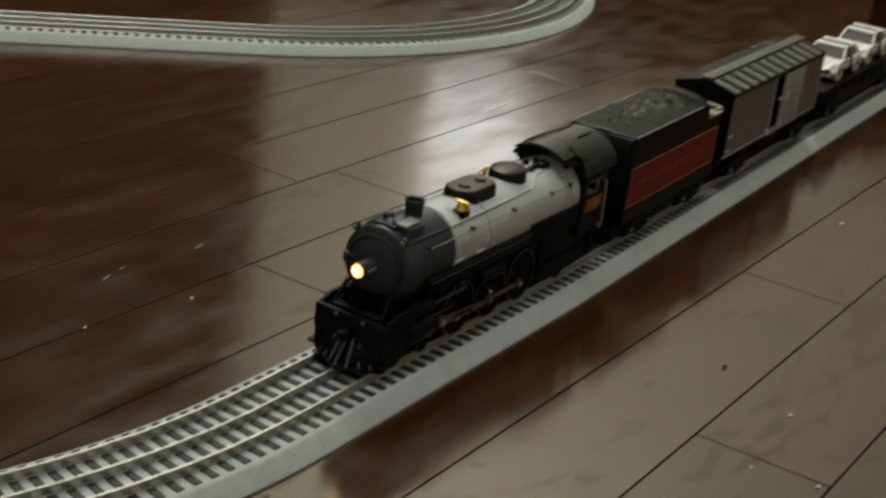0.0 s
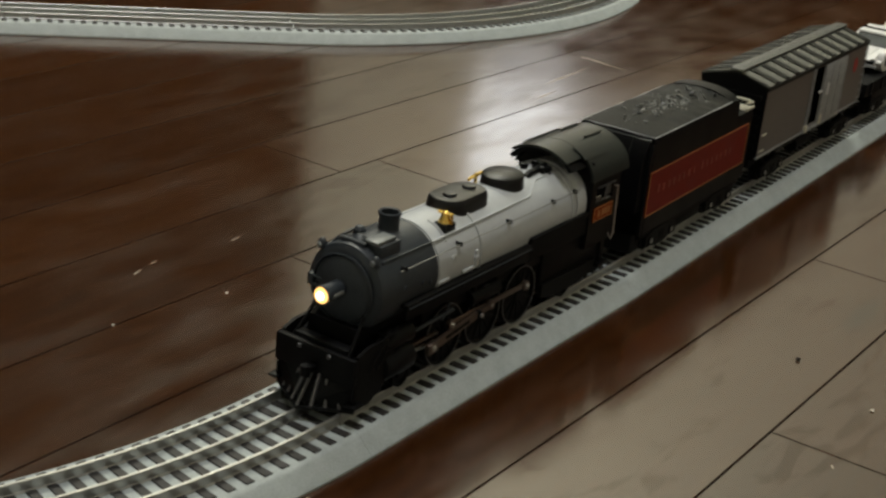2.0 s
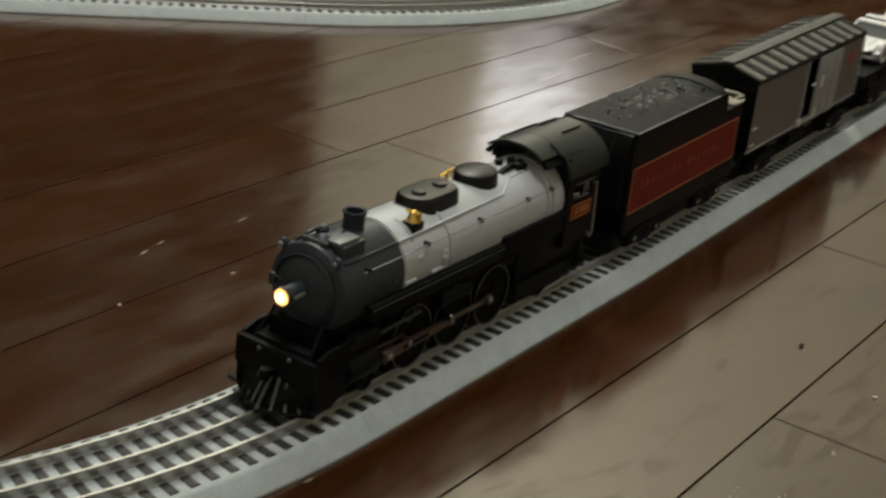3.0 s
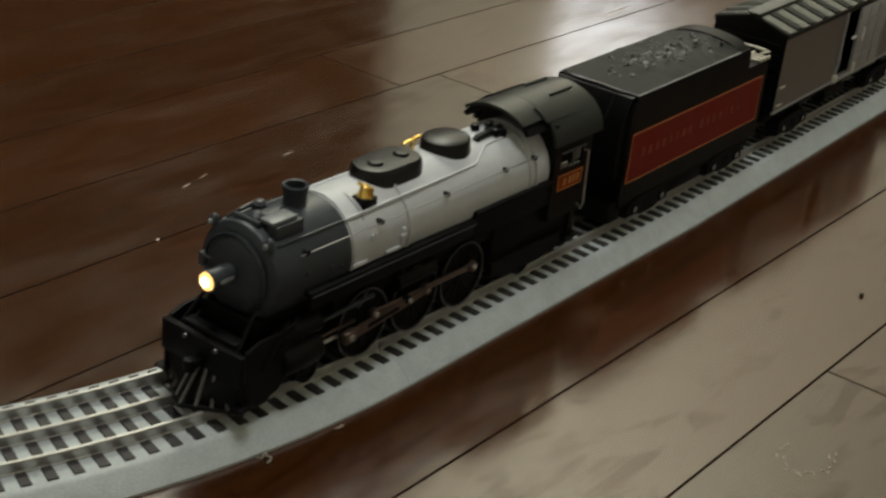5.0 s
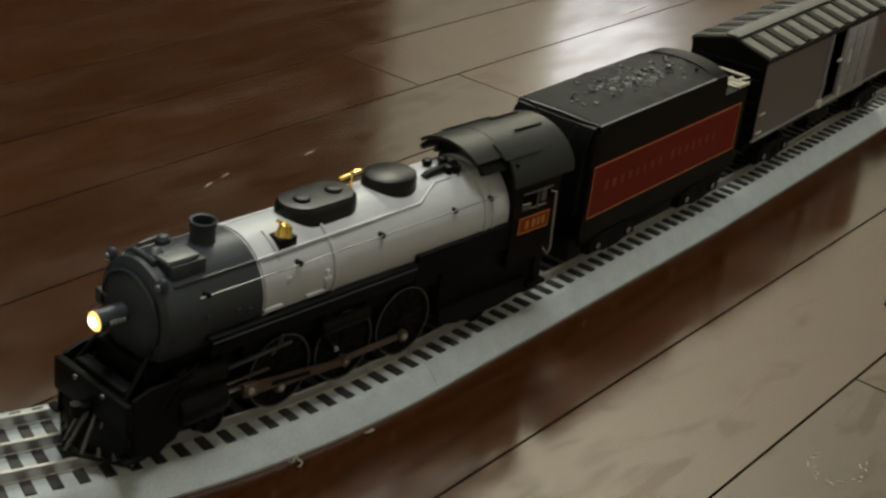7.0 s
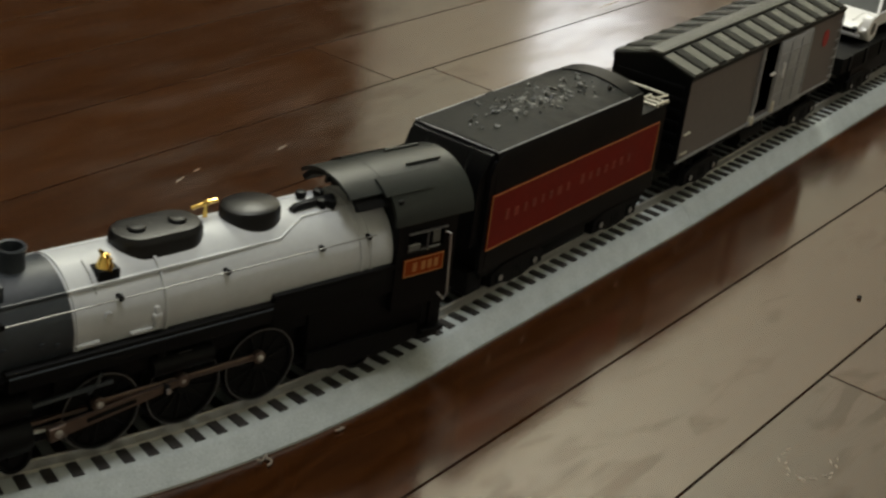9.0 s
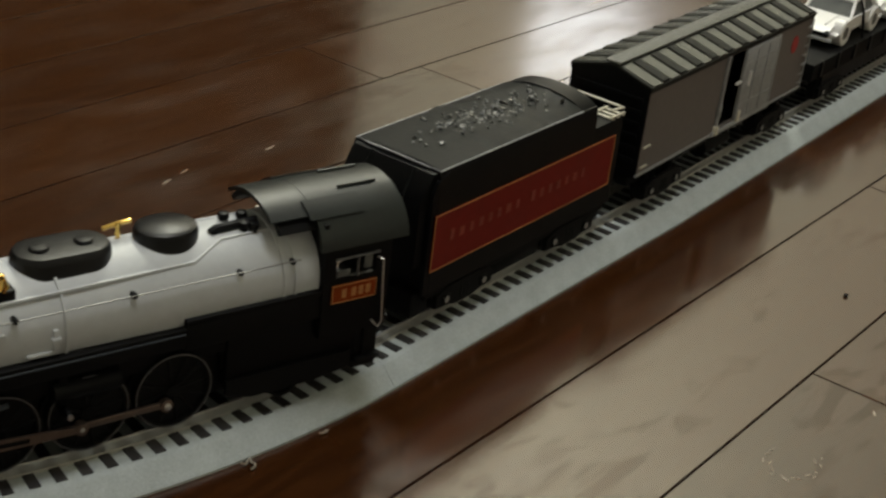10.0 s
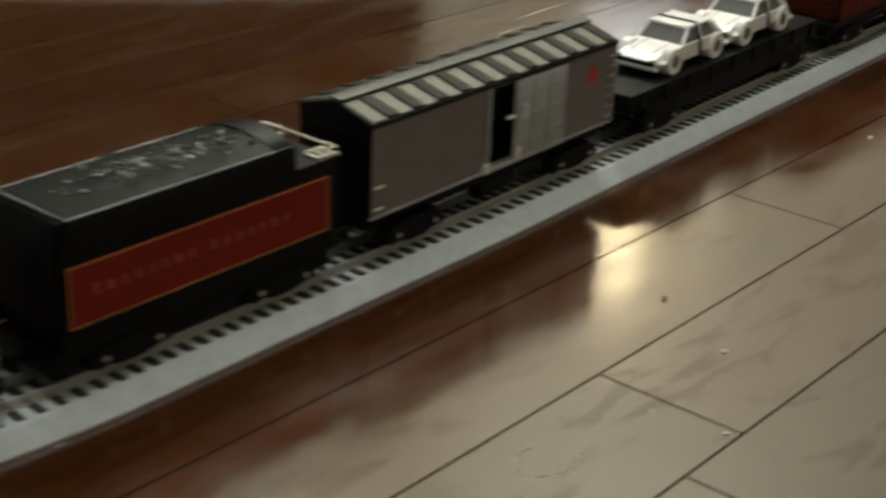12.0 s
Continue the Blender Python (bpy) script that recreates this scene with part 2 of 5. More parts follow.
def add_box(bm, x0, x1, y0, y1, z0, z1, bevel=0.0, m=None):
    vs = [bm.verts.new((x, y, z)) for x in (x0, x1) for y in (y0, y1) for z in (z0, z1)]
    fs = [bm.faces.new([vs[i] for i in q]) for q in
          ((0, 1, 3, 2), (4, 6, 7, 5), (0, 4, 5, 1), (2, 3, 7, 6), (0, 2, 6, 4), (1, 5, 7, 3))]
    if bevel:
        es = list({e for f in fs for e in f.edges})
        r = bmesh.ops.bevel(bm, geom=es, offset=bevel, segments=2, affect="EDGES", profile=0.5)
        vs = list({v for f in r["faces"] for v in f.verts} | {v for v in vs if v.is_valid})
    if m is not None:
        bmesh.ops.transform(bm, matrix=m, verts=[v for v in vs if v.is_valid])
    return bm


def box(x0, x1, y0, y1, z0, z1, bevel=0.0, m=None):
    return add_box(bmesh.new(), x0, x1, y0, y1, z0, z1, bevel, m)


def add_tube(bm, a, b, r, n=10, r2=None, cap=True):
    """A rod from a to b, of radius r at a and r2 at b."""
    a, b = Vector(a), Vector(b)
    r2 = r if r2 is None else r2
    d = (b - a).normalized()
    s = d.orthogonal().normalized()
    t = d.cross(s)
    rings = []
    for p, q in ((a, r), (b, r2)):
        rings.append([bm.verts.new(p + s * (q * math.cos(2 * math.pi * i / n)) + t * (q * math.sin(2 * math.pi * i / n))) for i in range(n)])
    for i in range(n):
        j = (i + 1) % n
        bm.faces.new((rings[0][i], rings[0][j], rings[1][j], rings[1][i]))
    if cap:
        bm.faces.new(rings[0])
        bm.faces.new(list(reversed(rings[1])))
    return bm


def tube(a, b, r, n=10, r2=None):
    return add_tube(bmesh.new(), a, b, r, n, r2)


def add_wire(bm, pts, r, n=6):
    """One bent rod through the points."""
    pts = [Vector(p) for p in pts]
    rings, side = [], None
    for i, p in enumerate(pts):
        d = (pts[min(i + 1, len(pts) - 1)] - pts[max(i - 1, 0)]).normalized()
        side = (d.orthogonal() if side is None else side - d * side.dot(d)).normalized()
        t = d.cross(side)
        rings.append([bm.verts.new(p + side * (r * math.cos(2 * math.pi * k / n)) + t * (r * math.sin(2 * math.pi * k / n))) for k in range(n)])
    for a, b in zip(rings, rings[1:]):
        for k in range(n):
            j = (k + 1) % n
            bm.faces.new((a[k], a[j], b[j], b[k]))
    bm.faces.new(rings[0])
    bm.faces.new(list(reversed(rings[-1])))
    return bm


def add_lathe(bm, profile, origin=(0, 0, 0), axis="Z", n=32, sx=1.0, sy=1.0, ring_only=False):
    """Turns (radius, height) pairs round an axis."""
    o = Vector(origin)
    rings = []
    for r, h in profile:
        ring = []
        for i in range(n):
            c, s = r * math.cos(2 * math.pi * i / n), r * math.sin(2 * math.pi * i / n)
            p = {"Z": (c * sx, s * sy, h), "X": (h, c * sx, s * sy), "Y": (c * sx, h, s * sy)}[axis]
            ring.append(bm.verts.new(o + Vector(p)))
        rings.append(ring)
    for a, b in zip(rings, rings[1:] + (rings[:1] if ring_only else [])):
        for i in range(n):
            j = (i + 1) % n
            bm.faces.new((a[i], a[j], b[j], b[i]))
    if ring_only:
        return bm
    for r, h in ((rings[0], 0), (rings[-1], 1)):
        bm.faces.new(r if h else list(reversed(r)))
    return bm


def lathe(profile, origin=(0, 0, 0), axis="Z", n=32, sx=1.0, sy=1.0, ring_only=False):
    return add_lathe(bmesh.new(), profile, origin, axis, n, sx, sy, ring_only)


def add_prism(bm, outline, a, b, axis="X"):
    """Extrudes an outline (two numbers a point) along an axis from a to b."""
    def at(p, h):
        return {"X": (h, p[0], p[1]), "Y": (p[0], h, p[1]), "Z": (p[0], p[1], h)}[axis]
    r0 = [bm.verts.new(at(p, a)) for p in outline]
    r1 = [bm.verts.new(at(p, b)) for p in outline]
    n = len(outline)
    for i in range(n):
        j = (i + 1) % n
        bm.faces.new((r0[i], r0[j], r1[j], r1[i]))
    bm.faces.new(list(reversed(r0)))
    bm.faces.new(r1)
    return bm


def prism(outline, a, b, axis="X"):
    return add_prism(bmesh.new(), outline, a, b, axis)


def arc(cx, cy, r, a0, a1, n, ry=None):
    ry = r if ry is None else ry
    return [(cx + r * math.cos(radians(a0 + (a1 - a0) * i / n)), cy + ry * math.sin(radians(a0 + (a1 - a0) * i / n))) for i in range(n + 1)]


def thing(name, label, category, group=""):
    ob = new(name)
    ob.empty_display_size = 0.02
    return tagged(ob, label, category, group)


# ---- the line of the track ----
RAIL_TOP = 0.0152
RADIUS = 0.457
LEAN = 0.009
BEND_X = -0.160
BEND = Vector((BEND_X, 0.1618 + LEAN * BEND_X))
AHEAD = Vector((-math.cos(LEAN), -math.sin(LEAN)))
ASIDE = Vector((math.sin(LEAN) * -1, math.cos(LEAN)))
SECTION, KINK = 0.254, 0.028
BEHIND = Vector((-math.cos(LEAN + KINK), -math.sin(LEAN + KINK)))


def on_line(q):
    """The place and heading q metres past the start of the bend (before it where q is negative)."""
    if abs(q + SECTION) < 0.0005:
        d = (AHEAD + BEHIND).normalized()
        p = BEND - AHEAD * SECTION + d * (q + SECTION)
    elif q < -SECTION:
        # the sections behind join at a slight angle
        p, d = BEND - AHEAD * SECTION + BEHIND * (q + SECTION), BEHIND
    elif q <= 0:
        p, d = BEND + AHEAD * q, AHEAD
    else:
        a = q / RADIUS
        p = BEND + ASIDE * (RADIUS * (1 - math.cos(a))) + AHEAD * (RADIUS * math.sin(a))
        d = AHEAD * math.cos(a) + ASIDE * math.sin(a)
    return p, math.degrees(math.atan2(d.y, d.x))


def rear_line(q):
    """The other loop: a straight that comes in from the far side, then a bend away."""
    c, a0 = Vector((0.690, 0.991)), 229.5
    if q <= 0:
        a = radians(a0)
        p = c + RADIUS * Vector((math.cos(a), math.sin(a)))
        d = Vector((-math.sin(a), math.cos(a)))
        return p + d * q, math.degrees(math.atan2(d.y, d.x))
    a = radians(a0) + q / RADIUS
    d = Vector((-math.sin(a), math.cos(a)))
    return c + RADIUS * Vector((math.cos(a), math.sin(a))), math.degrees(math.atan2(d.y, d.x))


# ---- room ----
X0, X1, Y0, Y1, H = -2.4, 3.0, -2.2, 2.7, 3.2


def room():
    def wall(name, label, bm, mat):
        return tagged(link_mesh(name, bm, mat), label, "wall", kind="structure")
    wall("wall_north", "plain beige painted wall behind a tall added dark sheet", box(X0, X1 + 0.1, Y1, Y1 + 0.1, 0, H), M_WALL)
    # unseen dark sheet, added so the left of the floor mirrors something dark
    wall("wall_north_dark_sheet", "tall dark brown sheet, added for its dark reflection in the floor", box(X0, X1 - 0.018, Y1 - 0.020, Y1 - 0.003, 0, 2.42, 0.003), M_DARK_SHEET)
    wall("wall_east", "plain beige painted wall", box(X1, X1 + 0.1, Y0 - 0.1, Y1 - 0.003, 0, H), M_WALL)
    # unseen low strip, added to darken what the far floor mirrors
    wall("wall_east_dark_strip", "low dark brown strip, added to dim the wall's reflection in the floor", box(X1 - 0.015, X1 - 0.003, Y0, Y1 - 0.003, 0, 0.70, 0.003), M_DARK_SHEET)
    wall("wall_south", "plain beige painted wall", box(X0, X1 - 0.003, Y0 - 0.1, Y0, 0, H), M_WALL)
    wall("wall_west", "plain beige painted wall", box(X0 - 0.1, X0 - 0.003, Y0 - 0.1, Y1 + 0.1, 0, H), M_WALL)
    tagged(link_mesh("ceiling", box(X0 - 0.1, X1 + 0.1, Y0 - 0.1, Y1 + 0.1, H + 0.003, H + 0.1), M_CEIL), "plain white painted ceiling", "ceiling", kind="structure")
    # both hang out of view; the first is the added wall-washer
    for x, y in ((1.90, 1.80), (-0.05, 0.16)):
        lamp = thing("unseen_ceiling_lamp", "unseen ceiling lamp with a square white frame", "lamp", "ceiling lamps")
        part("frame", box(x - 0.48, x + 0.48, y - 0.48, y + 0.48, 3.158, H, 0.004), M_FRAME, lamp)
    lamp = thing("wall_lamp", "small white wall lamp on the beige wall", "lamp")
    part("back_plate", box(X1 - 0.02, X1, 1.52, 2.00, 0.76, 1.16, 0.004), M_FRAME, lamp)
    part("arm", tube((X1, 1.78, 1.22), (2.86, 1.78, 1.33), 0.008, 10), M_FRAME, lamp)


# ---- floor boards ----
ROW = 0.075
KNOWN = {0: (0.242,), -1: (0.0,), -2: (-0.046,), 3: (-0.008,), 4: (0.173,), 5: (0.133, 0.566)}


def floor():
    rng = random.Random(5)
    fl = tagged(link_mesh("floor", box(X0 - 0.1, X1 + 0.1, Y0 - 0.1, Y1 + 0.1, -0.03, -0.0045), M_DARK), "dark reddish-brown varnished wood floor of narrow boards", "floor", kind="structure")
    far_v, far_f = [], []

    def board_data(L):
        """A board of length L from x = 0."""
        bm = bmesh.new()
        g = 0.0005
        lo = [bm.verts.new(p) for p in ((g, g, -0.004), (L - g, g, -0.004), (L - g, ROW - g, -0.004), (g, ROW - g, -0.004))]
        mid = [bm.verts.new((v.co.x, v.co.y, -0.0005)) for v in lo]
        c = 0.00018
        up = [bm.verts.new((x, y, 0)) for x, y in ((g + c, g + c), (L - g - c, g + c), (L - g - c, ROW - g - c), (g + c, ROW - g - c))]
        for i in range(4):
            j = (i + 1) % 4
            bm.faces.new((lo[i], lo[j], mid[j], mid[i]))
            bm.faces.new((mid[i], mid[j], up[j], up[i]))
        bm.faces.new(up)
        return bm
    k = math.floor(Y0 / ROW)
    while k * ROW < Y1:
        cuts = sorted(KNOWN.get(k, ()))
        if not cuts:
            cuts = [rng.uniform(-1.1, -0.8), rng.uniform(1.3, 1.8)] if -4 < k < 12 else [rng.uniform(-0.5, 0.9)]
        x = cuts[0]
        while x > X0:
            x -= rng.uniform(0.75, 1.15)
            cuts.insert(0, x)
        x = cuts[-1]
        while x < X1:
            x += rng.uniform(1.1, 1.6)
            cuts.append(x)
        for a, b in zip(cuts, cuts[1:]):
            a2, b2 = max(a, X0), min(b, X1)
            if b2 - a2 < 0.02:
                continue
            bm = board_data(b2 - a2)
            tilt = rng.uniform(-0.03, 0.03)
            m = pose(a2, k * ROW, 0) @ Matrix.Translation((0, ROW / 2, 0)) @ pose(0, 0, 0, tilt, 0, 0) @ Matrix.Translation((0, -ROW / 2, 0))
            if b2 > -0.9 and a2 < 1.9 and -0.5 < k * ROW < 1.4:
                ob = link_mesh("plank", bm, M_WOOD, fl, smooth=False)
                ob.matrix_basis = m
            else:
                base = len(far_v)
                bm.verts.index_update()
                far_v.extend([tuple(m @ v.co) for v in bm.verts])
                far_f.extend([[base + v.index for v in f.verts] for f in bm.faces])
                bm.free()
        k += 1
    me = bpy.data.meshes.new("planks")
    me.from_pydata(far_v, [], far_f)
    me.materials.append(M_WOOD)
    ob = new("planks", me)
    ob.parent = fl
    tagged(ob, kind="stuff")


# ---- track ----
PITCH = 0.0094
TIE_MESH = []


def sweep(line, q0, q1, outline, steps):
    """An outline (offset to the left of the way, height) carried along the line."""
    bm = bmesh.new()
    rings = []
    for i in range(steps + 1):
        p, h = line(q0 + (q1 - q0) * i / steps)
        left = Vector((-math.sin(radians(h)), math.cos(radians(h))))
        rings.append([bm.verts.new((p.x + left.x * o, p.y + left.y * o, z)) for o, z in outline])
    n = len(outline)
    for a, b in zip(rings, rings[1:]):
        for i in range(n):
            j = (i + 1) % n
            bm.faces.new((a[i], a[j], b[j], b[i]))
    bm.faces.new(rings[0])
    bm.faces.new(list(reversed(rings[-1])))
    return bm


BED = [(-0.0370, 0.0), (-0.0370, 0.0012), (-0.0300, 0.0086), (-0.0285, 0.0096), (0.0285, 0.0096), (0.0300, 0.0086), (0.0370, 0.0012), (0.0370, 0.0)]
BED_IN = [(0.0340, 0.0), (0.0340, -0.0005), (-0.0340, -0.0005), (-0.0340, 0.0)]


def track_section(line, q0, q1, curved, label):
    tr = thing("track_section", label, "toy track", "grey toy track sections on the floor")
    steps = 24 if curved else 2
    part("roadbed", sweep(line, q0 + 0.00008, q1 - 0.00008, BED, steps), M_ROADBED, tr)
    for c in (-0.0175, 0.0, 0.0175):
        o = [(c - 0.0009, 0.0090), (c - 0.0009, 0.0102), (c - 0.0004, 0.0106), (c - 0.0004, 0.0138), (c - 0.0008, 0.0142), (c - 0.0008, 0.0149), (c - 0.0005, 0.0152),
             (c + 0.0005, 0.0152), (c + 0.0008, 0.0149), (c + 0.0008, 0.0142), (c + 0.0004, 0.0138), (c + 0.0004, 0.0106), (c + 0.0009, 0.0102), (c + 0.0009, 0.0090)]
        part("rail", sweep(line, q0 + 0.0003, q1 - 0.0003, o, steps), M_RAIL, tr, "bright tinned steel rail")
    if not TIE_MESH:
        bm = bmesh.new()
        add_prism(bm, [(-0.0024, 0.0090), (0.0024, 0.0090), (0.0020, 0.0103), (-0.0020, 0.0103)], -0.0268, 0.0268, "Y")
        ob = link_mesh("tie", bm, M_TIE, smooth=False)
        TIE_MESH.append(ob.data)
        bpy.data.objects.remove(ob)
    n = round((q1 - q0) / PITCH)
    for i in range(n):
        p, h = line(q0 + (q1 - q0) * (i + 0.5) / n)
        t = new("tie", TIE_MESH[0])
        t.parent = tr
        t.matrix_basis = pose(p.x, p.y, 0, 0, 0, h)


def tracks():
    sec, bend = SECTION, RADIUS * math.pi / 4
    for i in range(9):
        track_section(on_line, -sec * (i + 1), -sec * i, False, "straight grey toy track section with three rails")
    for i in range(2):
        track_section(on_line, bend * i, bend * (i + 1), True, "curved grey toy track section with three rails")
    for i in range(4):
        track_section(rear_line, -sec * (i + 1), -sec * i, False, "straight grey toy track section with three rails")
    for i in range(3):
        track_section(rear_line, bend * i, bend * (i + 1), True, "curved grey toy track section with three rails")


# ---- rolling stock; x forward, y to the left, z up from the floor ----
MOVERS = {}
WHEELS = []


def wheelset(parent, x, r, gauge=0.0168, name="wheelset", spokes=0, mat=None):
    mat = mat or M_DARK
    bm = bmesh.new()
    for s in (-1, 1):
        y = s * gauge
        prof = [(0.0012, y - s * 0.0010), (r + 0.0010, y - s * 0.0010), (r + 0.0010, y - s * 0.0002), (r, y), (r - 0.0002, y + s * 0.0042), (r - 0.0016, y + s * 0.0042),
                (r - 0.0018, y + s * 0.0028), (0.0030, y + s * 0.0028), (0.0028, y + s * 0.0044), (0.0008, y + s * 0.0044)]
        add_lathe(bm, prof, axis="Y", n=28)
    add_tube(bm, (0, -gauge, 0), (0, gauge, 0), 0.0012, 8)
    w = part(name, bm, mat, parent)
    for s in (-1, 1):
        if spokes:
            part("tyre", lathe([(r - 0.0006, s * (gauge + 0.0040)), (r - 0.00005, s * (gauge + 0.0040)), (r - 0.00005, s * (gauge + 0.0045)), (r - 0.0006, s * (gauge + 0.0045))], axis="Y", n=36, ring_only=True), M_BAR, w, "dull steel tyre")
            bm = bmesh.new()
            for i in range(spokes):
                a = 2 * math.pi * i / spokes
                add_tube(bm, (0, s * (gauge + 0.0030), 0), (math.sin(a) * (r - 0.001), s * (gauge + 0.0030), math.cos(a) * (r - 0.001)), 0.0007, 5)
            part("spokes", bm, mat, w)
    w.location = (x, 0, RAIL_TOP + r)
    WHEELS.append((w, x, r))
    return w


def coupler(parent, x, s):
    bm = bmesh.new()
    add_box(bm, min(x, x + s * 0.012), max(x, x + s * 0.012), -0.002, 0.002, 0.0225, 0.0265, 0.0006)
    add_lathe(bm, [(0.0040, 0.0215), (0.0046, 0.0225), (0.0046, 0.0275), (0.0040, 0.0285)], (x + s * 0.013, 0, 0), n=14)
    part("coupler", bm, M_DARK, parent)


def truck(parent, x):
    """A four-wheeled bogie with its side frames."""
    tk = part("truck", box(x - 0.006, x + 0.006, -0.0165, 0.0165, 0.0225, 0.0275, 0.001), M_DARK, parent)
    for s in (-1, 1):
        bm = bmesh.new()
        y0, y1 = sorted((s * 0.0222, s * 0.0246))
        add_prism(bm, [(x - 0.0215, 0.0190), (x - 0.0215, 0.0255), (x - 0.0120, 0.0285), (x + 0.0120, 0.0285), (x + 0.0215, 0.0255), (x + 0.0215, 0.0190),
                       (x + 0.0120, 0.0185), (x + 0.0060, 0.0168), (x - 0.0060, 0.0168), (x - 0.0120, 0.0185)], y0, y1, "Y")
        for d in (-0.0145, 0.0145):
            add_box(bm, x + d - 0.0030, x + d + 0.0030, y0 - 0.0007, y1 + 0.0007, 0.0195, 0.0250, 0.0006)
        for d in (-0.0028, 0.0, 0.0028):
            add_tube(bm, (x + d, s * 0.0236, 0.0190), (x + d, s * 0.0236, 0.0255), 0.0013, 8)
        part("side_frame", bm, M_DARK, tk)
        part("journal", tube((x - 0.0145, s * 0.0240, 0.0222), (x - 0.0145, s * 0.0256, 0.0222), 0.0016, 10), M_STEEL, tk, "bright axle end")
        part("journal", tube((x + 0.0145, s * 0.0240, 0.0222), (x + 0.0145, s * 0.0256, 0.0222), 0.0016, 10), M_STEEL, tk, "bright axle end")
    for d in (-0.0145, 0.0145):
        wheelset(parent, x + d, 0.0072)


def locomotive():
    lo = thing("steam_locomotive", "black toy steam locomotive with grey boiler and lit headlight", "toy train")
    ax, R = 0.0655, 0.0210
    # boiler barrel, swelling slightly towards the cab
    part("boiler", lathe([(R - 0.0010, -0.0985), (R + 0.0008, -0.0980), (R + 0.0008, -0.040), (R, 0.000), (R, 0.0435)], (0, 0, ax), "X", 56), M_GREY, lo, "light grey boiler shell")
    for x, r in ((0.0065, R + 0.0009), (-0.0820, R + 0.0016), (-0.0870, R + 0.0016), (0.0420, R + 0.0006)):
        part("boiler_band", lathe([(r - 0.001, x - 0.0006), (r, x - 0.0005), (r, x + 0.0005), (r - 0.001, x + 0.0006)], (0, 0, ax), "X", 56, ring_only=True), M_GREY, lo)
    for x, g0, g1 in ((0.0330, 38, 74), (-0.0790, 30, 70)):
        bm = bmesh.new()
        for i in range(11):
            g = radians(g0 + (g1 - g0) * i / 10)
            c = Vector((x, math.cos(g) * (R + 0.0001), ax + math.sin(g) * (R + 0.0001)))
            add_tube(bm, c, c + Vector((0, math.cos(g), math.sin(g))) * 0.0005, 0.00045, 6, 0.0003)
        part("rivet_row", bm, M_DOOR, lo, "row of small grey rivets")
    sb = part("smokebox", lathe([(R - 0.001, 0.0436), (R + 0.0004, 0.0437), (R + 0.0004, 0.0845), (R - 0.0002, 0.0868), (R - 0.0024, 0.0882), (0.0160, 0.0885), (0.0157, 0.0893),
                                 (0.0150, 0.0899), (0.0122, 0.0908), (0.0060, 0.0922), (0.0006, 0.0926)], (0, 0, ax), "X", 56), M_SMOKE, lo, "graphite smokebox with a domed door")
    part("door_ring", lathe([(0.0166, 0.0884), (0.0172, 0.0896), (0.0164, 0.0902), (0.0158, 0.0890)], (0, 0, ax), "X", 48, ring_only=True), M_SMOKE, sb)
    bm = bmesh.new()
    add_box(bm, 0.0882, 0.0912, -0.0190, -0.0155, ax - 0.003, ax + 0.003, 0.0006)
    add_tube(bm, (0.0906, -0.0030, ax + 0.002), (0.0906, -0.0165, ax + 0.002), 0.0007, 6)
    add_tube(bm, (0.0906, -0.0030, ax - 0.002), (0.0906, -0.0165, ax - 0.002), 0.0007, 6)
    part("door_hinge", bm, M_SMOKE, sb)
    hl = part("headlight", lathe([(0.0032, 0.0906), (0.0040, 0.0915), (0.0041, 0.1020), (0.0046, 0.1026), (0.0046, 0.1046), (0.0041, 0.1047), (0.0039, 0.1036)], (0, 0, ax + 0.0012), "X", 28), M_SMOKE, lo, "graphite headlight tube")
    part("lens", lathe([(0.0038, 0.1038), (0.0036, 0.1048), (0.0023, 0.1055), (0.0004, 0.1058)], (0, 0, ax + 0.0012), "X", 24), M_LAMP, hl, "glowing warm headlight lens")
    part("bulb", lathe([(0.0021, 0.1052), (0.0019, 0.1060), (0.0012, 0.1064), (0.0003, 0.1066)], (0, 0.0003, ax + 0.0014), "X", 18), M_BULB, hl, "white-hot bulb")
    for k in range(4):
        part("figure_bar", box(0.0945 + 0.0018 * k, 0.0957 + 0.0018 * k, 0.00455, 0.00495, ax + 0.0006, ax + 0.0022), M_DOOR, hl, "worn pale marking")
    # marker lamps and the fittings over the smokebox
    for s in (-1, 1):
        mk = part("marker_lamp", lathe([(0.0011, 0.0800), (0.0021, 0.0806), (0.0021, 0.0835), (0.0014, 0.0846), (0.0005, 0.0852)], (0.0865, s * 0.0152, 0), "Z", 14), M_SMOKE, lo)
        part("jewel", lathe([(0.0014, 0.0020), (0.0012, 0.0028), (0.0003, 0.0031)], (0.0865, s * 0.0152, 0.0822), "X", 10), M_LID, mk)
    hb = part("heater_box", box(0.0660, 0.0815, 0.0050, 0.0140, 0.0790, 0.0876, 0.0006), M_SMOKE, lo)
    part("lid", box(0.0685, 0.0825, 0.0052, 0.0128, 0.0877, 0.0895, 0.0005), M_LID, hb, "pale grey lid")
    part("air_valve", lathe([(0.0024, 0.0830), (0.0030, 0.0846), (0.0030, 0.0876), (0.0018, 0.0890), (0.0004, 0.0893)], (0.0700, -0.0070, 0), "Z", 16), M_SMOKE, lo)
    part("air_pipe", add_wire(bmesh.new(), [(0.0830, -0.0120, 0.0835), (0.0790, -0.0085, 0.0872), (0.0700, -0.0085, 0.0880), (0.0640, -0.0120, 0.0850)], 0.0008), M_SMOKE, lo)
    bm = bmesh.new()
